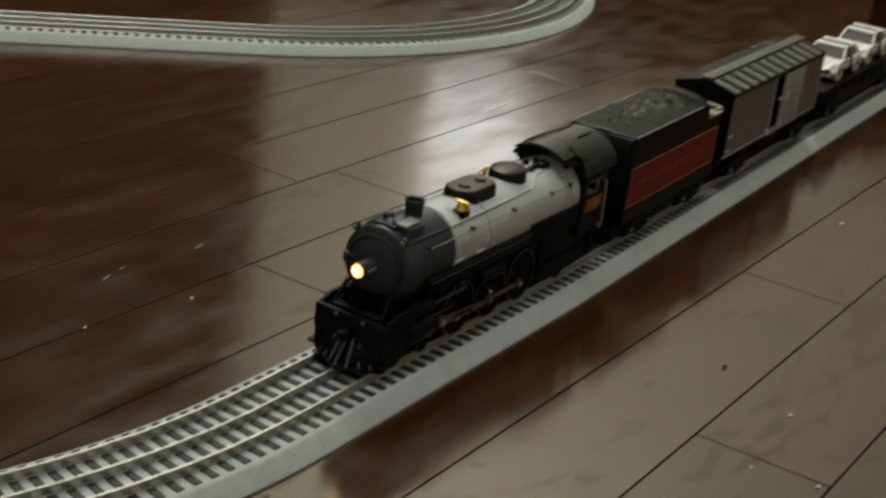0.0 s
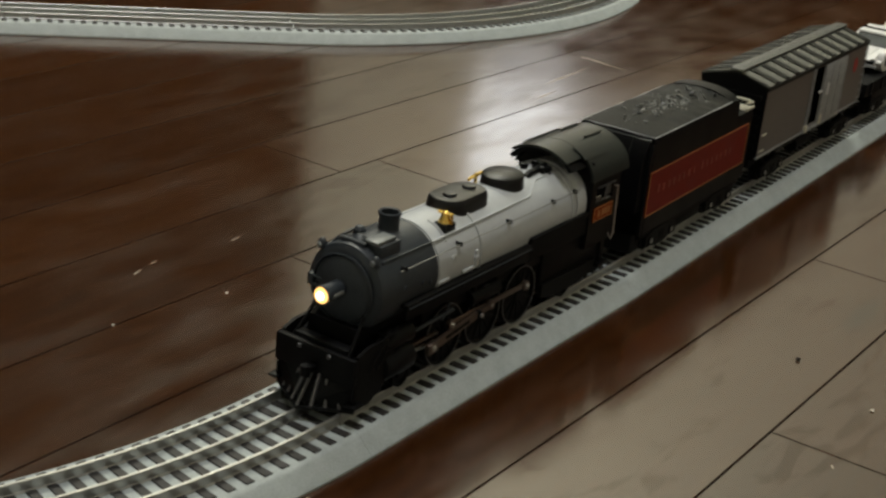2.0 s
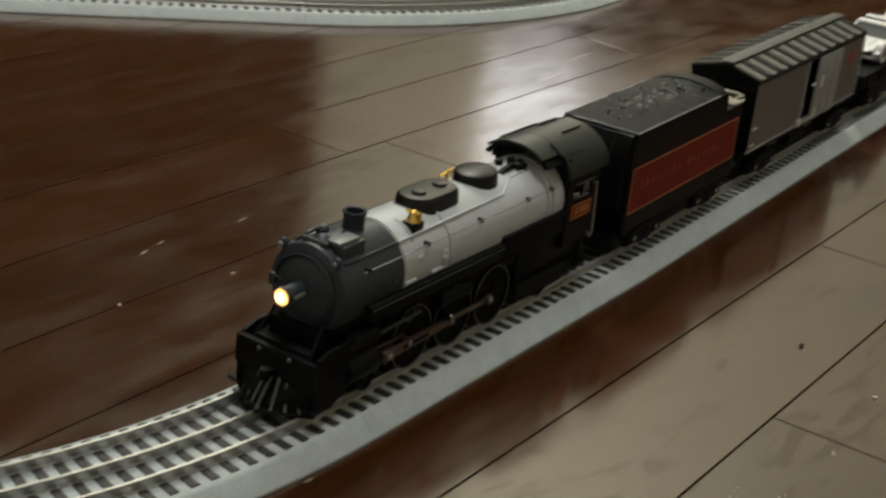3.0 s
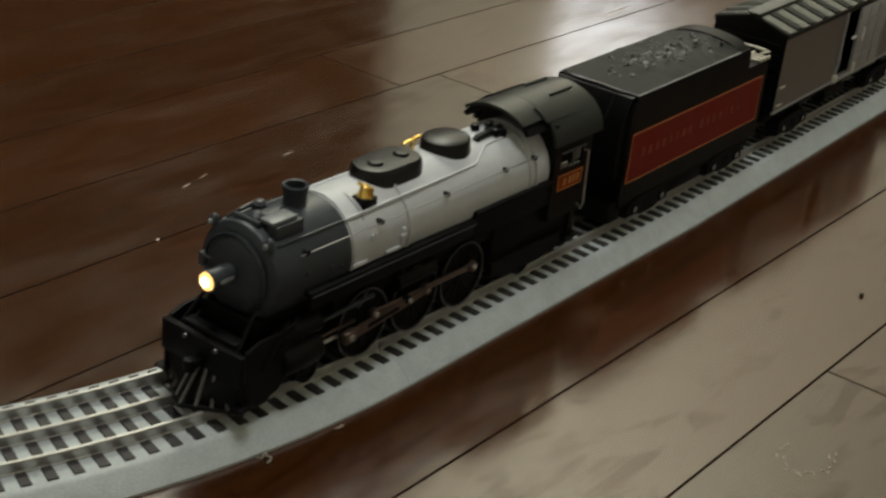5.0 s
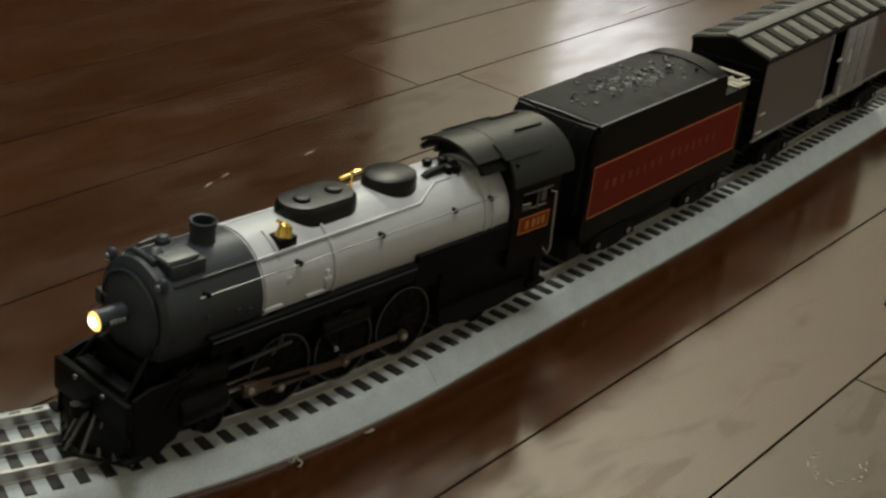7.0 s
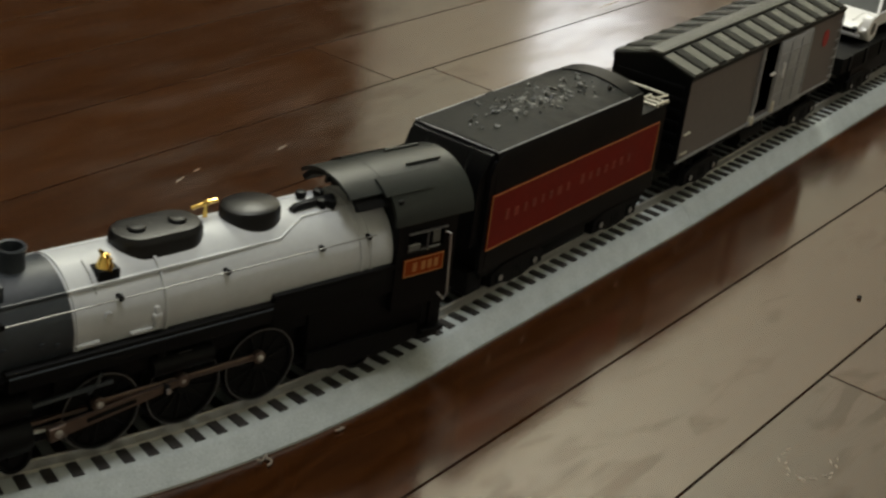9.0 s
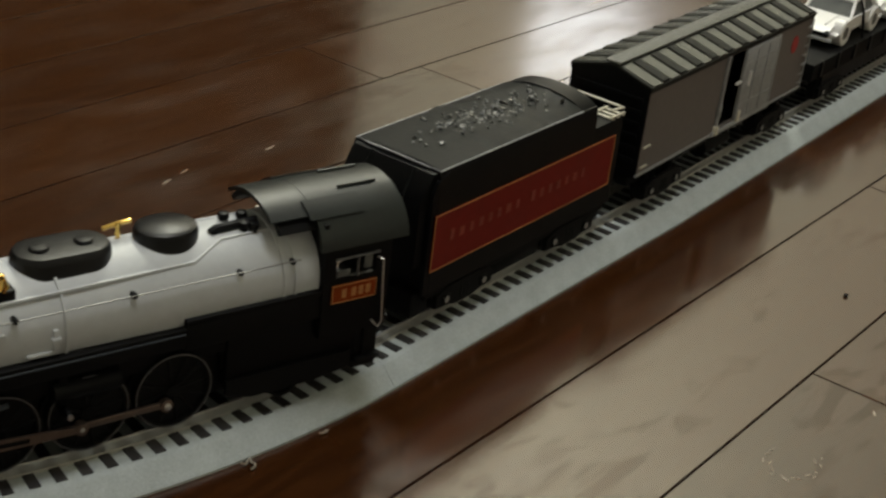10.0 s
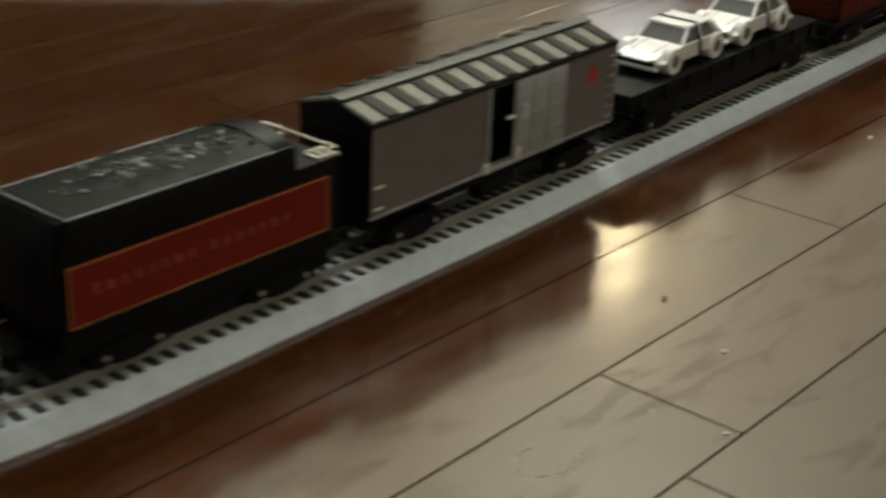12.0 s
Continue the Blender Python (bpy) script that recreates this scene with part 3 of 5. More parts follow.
    add_lathe(bm, [(0.0030, 0.0840), (0.0036, 0.0850), (0.0036, 0.0875), (0.0020, 0.0890), (0.0004, 0.0894)], (0.0790, 0.0, 0), "Z", 16)
    add_tube(bm, (0.0835, -0.007, 0.0872), (0.0835, 0.007, 0.0872), 0.0012, 8)
    part("generator", bm, M_SMOKE, lo)
    part("smokestack", lathe([(0.0070, 0.0840), (0.0054, 0.0858), (0.0049, 0.0870), (0.0049, 0.0922), (0.0053, 0.0930), (0.0056, 0.0946), (0.0051, 0.0951), (0.0042, 0.0947), (0.0040, 0.0860)], (0.0570, 0, 0), "Z", 32), M_SMOKE, lo, "graphite smokestack with a flared lip")
    # domes
    d1 = bmesh.new()
    out = lambda k: arc(-0.0085, 0, 0.0104 * k, 90, 270, 14, 0.0106 * k) + arc(0.0082, 0, 0.0104 * k, -90, 90, 14, 0.0106 * k)
    rings = []
    for k, z in ((1.08, 0.0790), (1.03, 0.0838), (1.00, 0.0850), (0.99, 0.0880), (0.95, 0.0899), (0.86, 0.0910), (0.60, 0.0914)):
        rings.append([d1.verts.new((x, y, z)) for x, y in out(k)])
    n = len(rings[0])
    for a, b in zip(rings, rings[1:]):
        for i in range(n):
            j = (i + 1) % n
            d1.faces.new((a[i], a[j], b[j], b[i]))
    d1.faces.new(rings[-1])
    sd = part("sand_dome", d1, M_DOME, lo, "long black sand dome with two hatches")
    for x in (0.0085, -0.0085):
        part("hatch", lathe([(0.0036, 0.0910), (0.0036, 0.0920), (0.0030, 0.0926), (0.0008, 0.0928)], (x, 0.0008, 0), "Z", 18), M_DOME, sd)
    part("steam_dome", lathe([(0.0112, 0.0810), (0.0106, 0.0850), (0.0102, 0.0866), (0.0102, 0.0893), (0.0097, 0.0911), (0.0082, 0.0920), (0.0004, 0.0923)], (-0.0415, 0, 0), "Z", 32, 1.24, 1.05), M_DOME, lo, "round black steam dome")
    bl = part("bell_bracket", box(0.0225, 0.0310, 0.0075, 0.0150, 0.0800, 0.0852, 0.0005), M_BLACK, lo)
    bm = bmesh.new()
    add_lathe(bm, [(0.0034, 0.0850), (0.0030, 0.0862), (0.0022, 0.0880), (0.0018, 0.0898), (0.0004, 0.0906)], (0.0268, 0.0112, 0), "Z", 18)
    add_tube(bm, (0.0268, 0.0074, 0.0895), (0.0268, 0.0150, 0.0895), 0.0008, 8)
    add_tube(bm, (0.0268, 0.0150, 0.0850), (0.0268, 0.0150, 0.0900), 0.0008, 8)
    part("bell", bm, M_BRASS, lo, "polished brass bell")
    bm = bmesh.new()
    add_wire(bm, [(-0.0300, -0.0058, 0.0925), (-0.0250, -0.0058, 0.0922), (-0.0190, -0.0066, 0.0908)], 0.0009)
    add_lathe(bm, [(0.0008, 0.0), (0.0011, 0.001), (0.0011, 0.0024), (0.0005, 0.0030)], (-0.0248, -0.0058, 0.0905), "Z", 12)
    add_tube(bm, (-0.0248, -0.0058, 0.0840), (-0.0248, -0.0058, 0.0912), 0.0009, 8)
    part("whistle", bm, M_BRASS, lo, "brass whistle with its lever")
    sv = part("turret_pipe", add_wire(bmesh.new(), [(-0.0580, 0.0045, 0.0862), (-0.0600, 0.0045, 0.0876), (-0.0690, 0.0042, 0.0880), (-0.0780, 0.0040, 0.0882)], 0.0019, 10), M_BLACK, lo)
    for x, y, h in ((-0.0675, -0.0030, 0.0905), (-0.0715, 0.0060, 0.0900), (-0.0735, 0.0005, 0.0915), (-0.0750, 0.0075, 0.0896)):
        part("safety_valve", lathe([(0.0018, 0.0835), (0.0018, h - 0.003), (0.0024, h - 0.0022), (0.0021, h - 0.0004), (0.0006, h)], (x, y, 0), "Z", 10), M_BLACK, sv)
    # handrail, its stanchions and the pipe above it
    for s in (-1, 1):
        hy, hz = s * 0.0205, 0.0757
        part("handrail", tube((0.0735, hy, hz), (-0.0890, hy + s * 0.0008, hz + 0.0010), 0.00030, 6), M_HANDRAIL, lo, "thin dull steel handrail")
        for x in (0.0700, 0.0250, -0.0195, -0.0630, -0.0860):
            part("stanchion", tube((x, s * 0.0165, hz), (x, s * 0.0210, hz + 0.0003), 0.0012, 8), M_DARK, lo)
        p = lambda x, g: (x, s * math.cos(g) * (R + 0.0008), ax + math.sin(g) * (R + 0.0008))
        bm = add_wire(bmesh.new(), [p(0.082, radians(44)), p(0.0437, radians(44))], 0.0006)
        part("pipe", bm, M_SMOKE, lo)
        bm = add_wire(bmesh.new(), [p(0.0435, radians(44)), p(-0.046, radians(47)), p(-0.060, radians(66)), p(-0.088, radians(68))], 0.0007)
        part("pipe", bm, M_GREY, lo)
        bm = bmesh.new()
        add_box(bm, 0.0095, 0.0118, s * 0.0205 - 0.001, s * 0.0205 + 0.0016, 0.0608, 0.0696, 0.0007)
        add_box(bm, 0.0088, 0.0126, s * 0.0205 - 0.001, s * 0.0205 + 0.0021, 0.0640, 0.0668, 0.0007)
        add_box(bm, 0.0118, 0.0215, s * 0.0205 - 0.001, s * 0.0205 + 0.0014, 0.0600, 0.0616, 0.0005)
        add_box(bm, 0.0335, 0.0430, s * 0.0205 - 0.001, s * 0.0205 + 0.0014, 0.0600, 0.0618, 0.0005)
        add_tube(bm, (0.0300, s * 0.0195, 0.0702), (0.0300, s * 0.0212, 0.0702), 0.0016, 8)
        part("injector", bm, M_GREY, lo)
        for x, z in ((0.0560, 0.0655), (0.0700, 0.0670), (0.0500, 0.0640)):
            part("valve", tube((x, s * 0.0185, z), (x, s * 0.0222, z), 0.0012, 8), M_SMOKE, lo)
    # running boards with a step up at the firebox
    for s in (-1, 1):
        bm = bmesh.new()
        y0, y1 = sorted((s * 0.0120, s * 0.0238))
        add_box(bm, -0.0395, 0.0700, y0, y1, 0.0566, 0.0588, 0.0004)
        add_box(bm, -0.100, -0.0395, y0, y1, 0.0598, 0.0622, 0.0004)
        rb = part("running_board", bm, M_DARK, lo)
        y0, y1 = sorted((s * 0.0205, s * 0.0232))
        bm = box(-0.0395, 0.0690, y0, y1, 0.0505, 0.0566, 0.0006)
        add_box(bm, -0.100, -0.0395, y0, y1, 0.0490, 0.0598, 0.0006)
        part("valance", bm, M_DARK, rb)
        part("edge_strip", tube((-0.0390, s * 0.0239, 0.0568), (0.0690, s * 0.0239, 0.0568), 0.0004, 6), M_SMOKE, rb)
        bm = bmesh.new()
        y0, y1 = sorted((s * 0.0100, s * 0.0190))
        add_box(bm, -0.100, 0.0500, y0, y1, 0.0420, 0.0500)
        add_tube(bm, (-0.014, s * 0.0195, 0.0430), (0.012, s * 0.0195, 0.0430), 0.0042, 16)
        part("air_tank", bm, M_BLACK, lo)
    part("frame", add_box(box(-0.128, 0.0930, -0.0148, 0.0148, 0.0215, 0.0500), -0.100, -0.058, -0.0175, 0.0175, 0.0330, 0.0560, 0.001), M_BLACK, lo)
    part("rear_frame", box(-0.1300, -0.1180, -0.0205, 0.0205, 0.0190, 0.0405, 0.001), M_DARK, lo)
    part("ash_pan", box(-0.1200, -0.0590, -0.0205, 0.0205, 0.0250, 0.0520, 0.001), M_BLACK, lo)
    # cab
    cab = part("cab", box(-0.1005, -0.0985, -0.0222, 0.0222, 0.0400, 0.0900), M_BLACK, lo, "black cab with side windows")
    part("cab_floor", box(-0.1330, -0.1006, -0.0221, 0.0221, 0.0400, 0.0425), M_BLACK, cab)
    for s in (-1, 1):
        y0, y1 = sorted((s * 0.0222, s * 0.0240))
        bm = bmesh.new()
        outer = [(-0.1300, 0.0400), (-0.0985, 0.0400), (-0.0985, 0.0815), (-0.1300, 0.0815)]
        hole = [(-0.1230, 0.0660), (-0.1040, 0.0660), (-0.1040, 0.0742), (-0.1230, 0.0742)]
        va, vb = [[[bm.verts.new((x, y, z)) for x, z in loop] for loop in (outer, hole)] for y in (y0, y1)]
        for k in range(4):
            j = (k + 1) % 4
            bm.faces.new((va[0][k], va[0][j], va[1][j], va[1][k]))
            bm.faces.new((vb[0][j], vb[0][k], vb[1][k], vb[1][j]))
            bm.faces.new((va[0][j], va[0][k], vb[0][k], vb[0][j]))
            bm.faces.new((va[1][k], va[1][j], vb[1][j], vb[1][k]))
        part("cab_side", bm, M_BLACK, cab)

    def roof_shell(r, h, g0, g1, thick, n=18):
        o = arc(0, 0.0790, r, g0, g1, n, h)
        return o + [(y * (1 - thick), 0.0790 + (z - 0.0790) * (1 - thick)) for y, z in reversed(o)]
    rf = part("cab_roof", prism(roof_shell(0.0252, 0.0195, 2, 178, 0.07), -0.1370, -0.0960), M_GREEN, lo, "curved dark green-black cab roof")
    part("visor", prism(roof_shell(0.0250, 0.0193, 46, 134, 0.08, 16), -0.0960, -0.0770), M_GREEN, rf)
    part("visor_lining", prism(roof_shell(0.0229, 0.0177, 30, 150, 0.12, 14), -0.0958, -0.0800), M_DARK, rf)
    for s in (-1, 1):
        g0, g1 = (40, 63) if s > 0 else (117, 140)
        part("roof_hatch", prism(roof_shell(0.0260, 0.0202, g0, g1, 0.05, 5), -0.1180, -0.0930), M_GREEN, rf)
        part("roof_rib", tube((-0.1300, s * 0.0075, 0.0982), (-0.1120, s * 0.0075, 0.0983), 0.0006, 6), M_GREEN, rf)
        bm = bmesh.new()
        y = s * 0.0245
        for a, b in (((-0.1240, 0.0750), (-0.1036, 0.0750)), ((-0.1140, 0.0662), (-0.1140, 0.0745))):
            add_tube(bm, (a[0], y, a[1]), (b[0], y, b[1]), 0.0006, 6)
        part("window_frame", bm, M_BAR, cab)
        part("pane", box(-0.1112, -0.1050, min(s * 0.0228, s * 0.0234), max(s * 0.0228, s * 0.0234), 0.0661, 0.0690), M_WINDOW, cab, "pale cab window")
        part("pane", box(-0.1215, -0.1178, min(s * 0.0228, s * 0.0234), max(s * 0.0228, s * 0.0234), 0.0680, 0.0735), M_WINDOW, cab, "pale cab window")
        y0, y1 = sorted((s * 0.0240, s * 0.0246))
        pl = part("cab_plate", box(-0.1236, -0.1026, y0, y1, 0.0553, 0.0632), M_ORANGE, cab, "orange plate with a gold edge and gold figures")
        y2 = sorted((s * 0.0246, s * 0.02485))
        for b in ((-0.1236, -0.1026, 0.0553, 0.0557), (-0.1236, -0.1026, 0.0628, 0.0632), (-0.1236, -0.1232, 0.0557, 0.0628), (-0.1030, -0.1026, 0.0557, 0.0628)):
            part("border", box(b[0], b[1], y2[0], y2[1], b[2], b[3]), M_GOLD, pl)
        for i in range(4):
            x = -0.1072 - i * 0.0034 - (0.0012 if i else 0.0)
            part("figure_bar", box(x - 0.0021, x, y2[0], y2[1], 0.0573, 0.0612), M_GOLD, pl)
        bm = add_wire(bmesh.new(), [(-0.1235, s * 0.0240, 0.0722), (-0.1252, s * 0.0258, 0.0719), (-0.1272, s * 0.0258, 0.0430), (-0.1262, s * 0.0252, 0.0400), (-0.1225, s * 0.0250, 0.0440)], 0.0005)
        part("grab_iron", bm, M_STEEL, lo, "thin steel grab iron")
        bm = bmesh.new()
        add_box(bm, -0.1290, -0.1170, min(s * 0.0190, s * 0.0246), max(s * 0.0190, s * 0.0246), 0.0240, 0.0262, 0.0004)
        add_box(bm, -0.1240, -0.1220, min(s * 0.0200, s * 0.0220), max(s * 0.0200, s * 0.0220), 0.0260, 0.0410)
        part("cab_step", bm, M_BLACK, lo)
    # cylinders, pilot deck and cowcatcher
    for s in (-1, 1):
        cy = part("cylinder", lathe([(0.0020, 0.0600), (0.0070, 0.0602), (0.0076, 0.0618), (0.0076, 0.0800), (0.0068, 0.0820), (0.0030, 0.0828), (0.0010, 0.0842)], (0, s * 0.0178, 0.0300), "X", 24), M_BLACK, lo)
        part("valve_chest", tube((0.0600, s * 0.0178, 0.0415), (0.0820, s * 0.0178, 0.0415), 0.0052, 18), M_BLACK, cy)
        part("piston_rod", tube((0.0610, s * 0.0205, 0.0305), (0.0480, s * 0.0205, 0.0305), 0.0010, 8), M_STEEL, lo)
        part("guide_bar", box(0.0380, 0.0610, min(s * 0.0195, s * 0.0215), max(s * 0.0195, s * 0.0215), 0.0335, 0.0350, 0.0003), M_ROD, lo)
        part("brace", tube((0.0880, s * 0.0130, 0.0570), (0.1040, s * 0.0165, 0.0390), 0.0009, 6), M_BLACK, lo)
        part("brace", tube((0.0780, s * 0.0190, 0.0470), (0.0980, s * 0.0180, 0.0360), 0.0008, 6), M_BLACK, lo)
        bm = bmesh.new()
        for dx in (0.0, -0.0055):
            add_tube(bm, (0.0800 + dx, s * 0.0222, 0.0500), (0.0945 + dx, s * 0.0228, 0.0325), 0.0004, 6)
        for k in range(4):
            f = 0.15 + 0.25 * k
            add_tube(bm, (0.0745 + 0.0145 * f, s * 0.0225, 0.0500 - 0.0175 * f), (0.0800 + 0.0145 * f, s * 0.0225, 0.0500 - 0.0175 * f), 0.0004, 6)
        part("ladder", bm, M_BLACK, lo)
        y0, y1 = sorted((s * 0.0205, s * 0.0222))
        part("side_plate", prism([(0.0840, 0.0200), (0.0980, 0.0165), (0.1028, 0.0165), (0.1028, 0.0430), (0.0950, 0.0455), (0.0760, 0.0455), (0.0760, 0.0300)], y0, y1, "Y"), M_DARK, lo)
    part("pilot_deck", box(0.0780, 0.1028, -0.0215, 0.0215, 0.0330, 0.0365, 0.0006), M_BLACK, lo)
    part("deck_box", box(0.0965, 0.1025, -0.0150, 0.0150, 0.0366, 0.0440, 0.0008), M_BLACK, lo)
    pb = part("pilot_beam", box(0.1030, 0.1065, -0.0226, 0.0226, 0.0285, 0.0425, 0.0009), M_BLACK, lo)
    for s in (-1, 1):
        part("rivet", lathe([(0.0012, 0.1065), (0.0010, 0.1072), (0.0003, 0.1075)], (0, s * 0.0085, 0.0402), "X", 10), M_BAR, pb)
        part("footboard", box(0.1000, 0.1075, s * 0.0220 - 0.0030, s * 0.0220 + 0.0030, 0.0190, 0.0205, 0.0004), M_BLACK, pb)
        part("hanger", tube((0.1040, s * 0.0220, 0.0200), (0.1040, s * 0.0220, 0.0300), 0.0009, 6), M_BLACK, pb)
    low = [(0.1170 - 0.014 * abs((i - 4) / 4), (i - 4) / 4 * 0.0222, 0.0160) for i in range(9)]
    cw = part("cowcatcher", add_wire(bmesh.new(), low, 0.0010), M_BLACK, lo, "black cowcatcher with slanted bars")
    for i, b in enumerate(low):
        f = (i - 4) / 4
        part("bar", tube((0.1068 - 0.003 * abs(f), f * 0.0150, 0.0300), b, 0.0008, 6), M_BAR, cw)
    bm = bmesh.new()
    v = [bm.verts.new(p) for p in ((0.1035, -0.0222, 0.0290), (0.1035, 0.0222, 0.0290), (0.1056, 0.0160, 0.0290), (0.1056, -0.0160, 0.0290),
                                   (0.1035, -0.0222, 0.0162), (0.1035, 0.0222, 0.0162), (0.1132, 0.0020, 0.0170), (0.1132, -0.0020, 0.0170))]
    for q in ((0, 1, 2, 3), (7, 6, 5, 4), (0, 4, 5, 1), (3, 2, 6, 7), (1, 5, 6, 2), (0, 3, 7, 4)):
        bm.faces.new([v[i] for i in q])
    part("pilot_plate", bm, M_BLACK, cw)
    part("front_coupler", add_tube(box(0.1040, 0.1120, -0.0022, 0.0022, 0.0310, 0.0340, 0.0006), (0.1120, 0, 0.0300), (0.1120, 0, 0.0350), 0.0024, 12), M_BLACK, lo)
    # wheels and rods
    for x in (0.0325, -0.0020, -0.0365):
        wheelset(lo, x, 0.0160, name="driving_wheel", spokes=12, mat=M_DARK)
    for x in (0.0920, 0.0660):
        wheelset(lo, x, 0.0068, name="pilot_wheel")
    wheelset(lo, -0.0850, 0.0080, name="trailing_wheel")
    for s in (-1, 1):
        y0, y1 = sorted((s * 0.0218, s * 0.0232))
        bm = bmesh.new()
        add_box(bm, -0.0365, 0.0325, y0, y1, -0.0014, 0.0014, 0.0004)
        for x in (-0.0365, -0.0020, 0.0325):
            add_tube(bm, (x, y0 - 0.0002, 0), (x, y1 + 0.0010, 0), 0.0026, 14)
        rod = part("side_rod", bm, M_ROD, lo, "dull bronze side rod")
        for x in (-0.0365, -0.0020, 0.0325):
            part("crank_pin", lathe([(0.0014, s * 0.0240), (0.0014, s * 0.0250), (0.0006, s * 0.0254)], (x, 0, 0), "Y", 10), M_STEEL, rod)
        MOVERS[("rod", s)] = rod
        y0, y1 = sorted((s * 0.0236, s * 0.0248))
        bm = bmesh.new()
        add_prism(bm, [(0.0, -0.0013), (0.0180, -0.0020), (0.0480, -0.0026), (0.0480, 0.0026), (0.0180, 0.0020), (0.0, 0.0013)], y0, y1, "Y")
        add_tube(bm, (0, y0, 0), (0, y1 + 0.0004, 0), 0.0024, 12)
        add_box(bm, 0.0480, 0.0550, y0 - 0.001, y1 + 0.001, -0.0028, 0.0028, 0.0005)
        MOVERS[("main", s)] = part("main_rod", bm, M_ROD, lo, "dull bronze main rod")
        ys = sorted((s * 0.0247, s * 0.0250))
        part("groove", box(0.0200, 0.0400, ys[0], ys[1], -0.0009, 0.0009), M_DARK, MOVERS[("main", s)])
        part("wrist_pin", lathe([(0.0016, s * 0.0246), (0.0016, s * 0.0262), (0.0006, s * 0.0266)], (0.0515, 0, 0), "Y", 10), M_STEEL, MOVERS[("main", s)])
        bm = box(0.0066, 0.0088, min(s * 0.0210, s * 0.0262), max(s * 0.0210, s * 0.0262), 0.0335, 0.0372, 0.0005)
        add_box(bm, 0.0060, 0.0094, min(s * 0.0195, s * 0.0212), max(s * 0.0195, s * 0.0212), 0.0335, 0.0520, 0.0005)
        hang = part("link_hanger", bm, M_BLACK, lo)
        part("bolt", tube((0.0077, s * 0.0262, 0.0352), (0.0077, s * 0.0272, 0.0352), 0.0011, 8), M_STEEL, hang, "bright steel bolt")
        bm = add_wire(bmesh.new(), [(0.0600, s * 0.0215, 0.0420), (0.0420, s * 0.0222, 0.0432), (0.0290, s * 0.0226, 0.0440)], 0.0010, 8)
        add_wire(bm, [(0.0390, s * 0.0230, 0.0415), (0.0355, s * 0.0230, 0.0445), (0.0335, s * 0.0230, 0.0490)], 0.0007, 6)
        part("valve_rod", bm, M_SMOKE, lo, "dull steel valve rod and link")
    for y in (-0.0212, 0.0212):
        part("trailing_frame", prism([(-0.1160, 0.0225), (-0.0980, 0.0200), (-0.0700, 0.0200), (-0.0585, 0.0230), (-0.0585, 0.0300), (-0.1160, 0.0300)], y - 0.0012, y + 0.0012, "Y"), M_DARK, lo)
    coupler(lo, -0.128, -1)
    MOVERS["loco"] = (lo, 0.3475, 0.037, -0.043)
    return lo


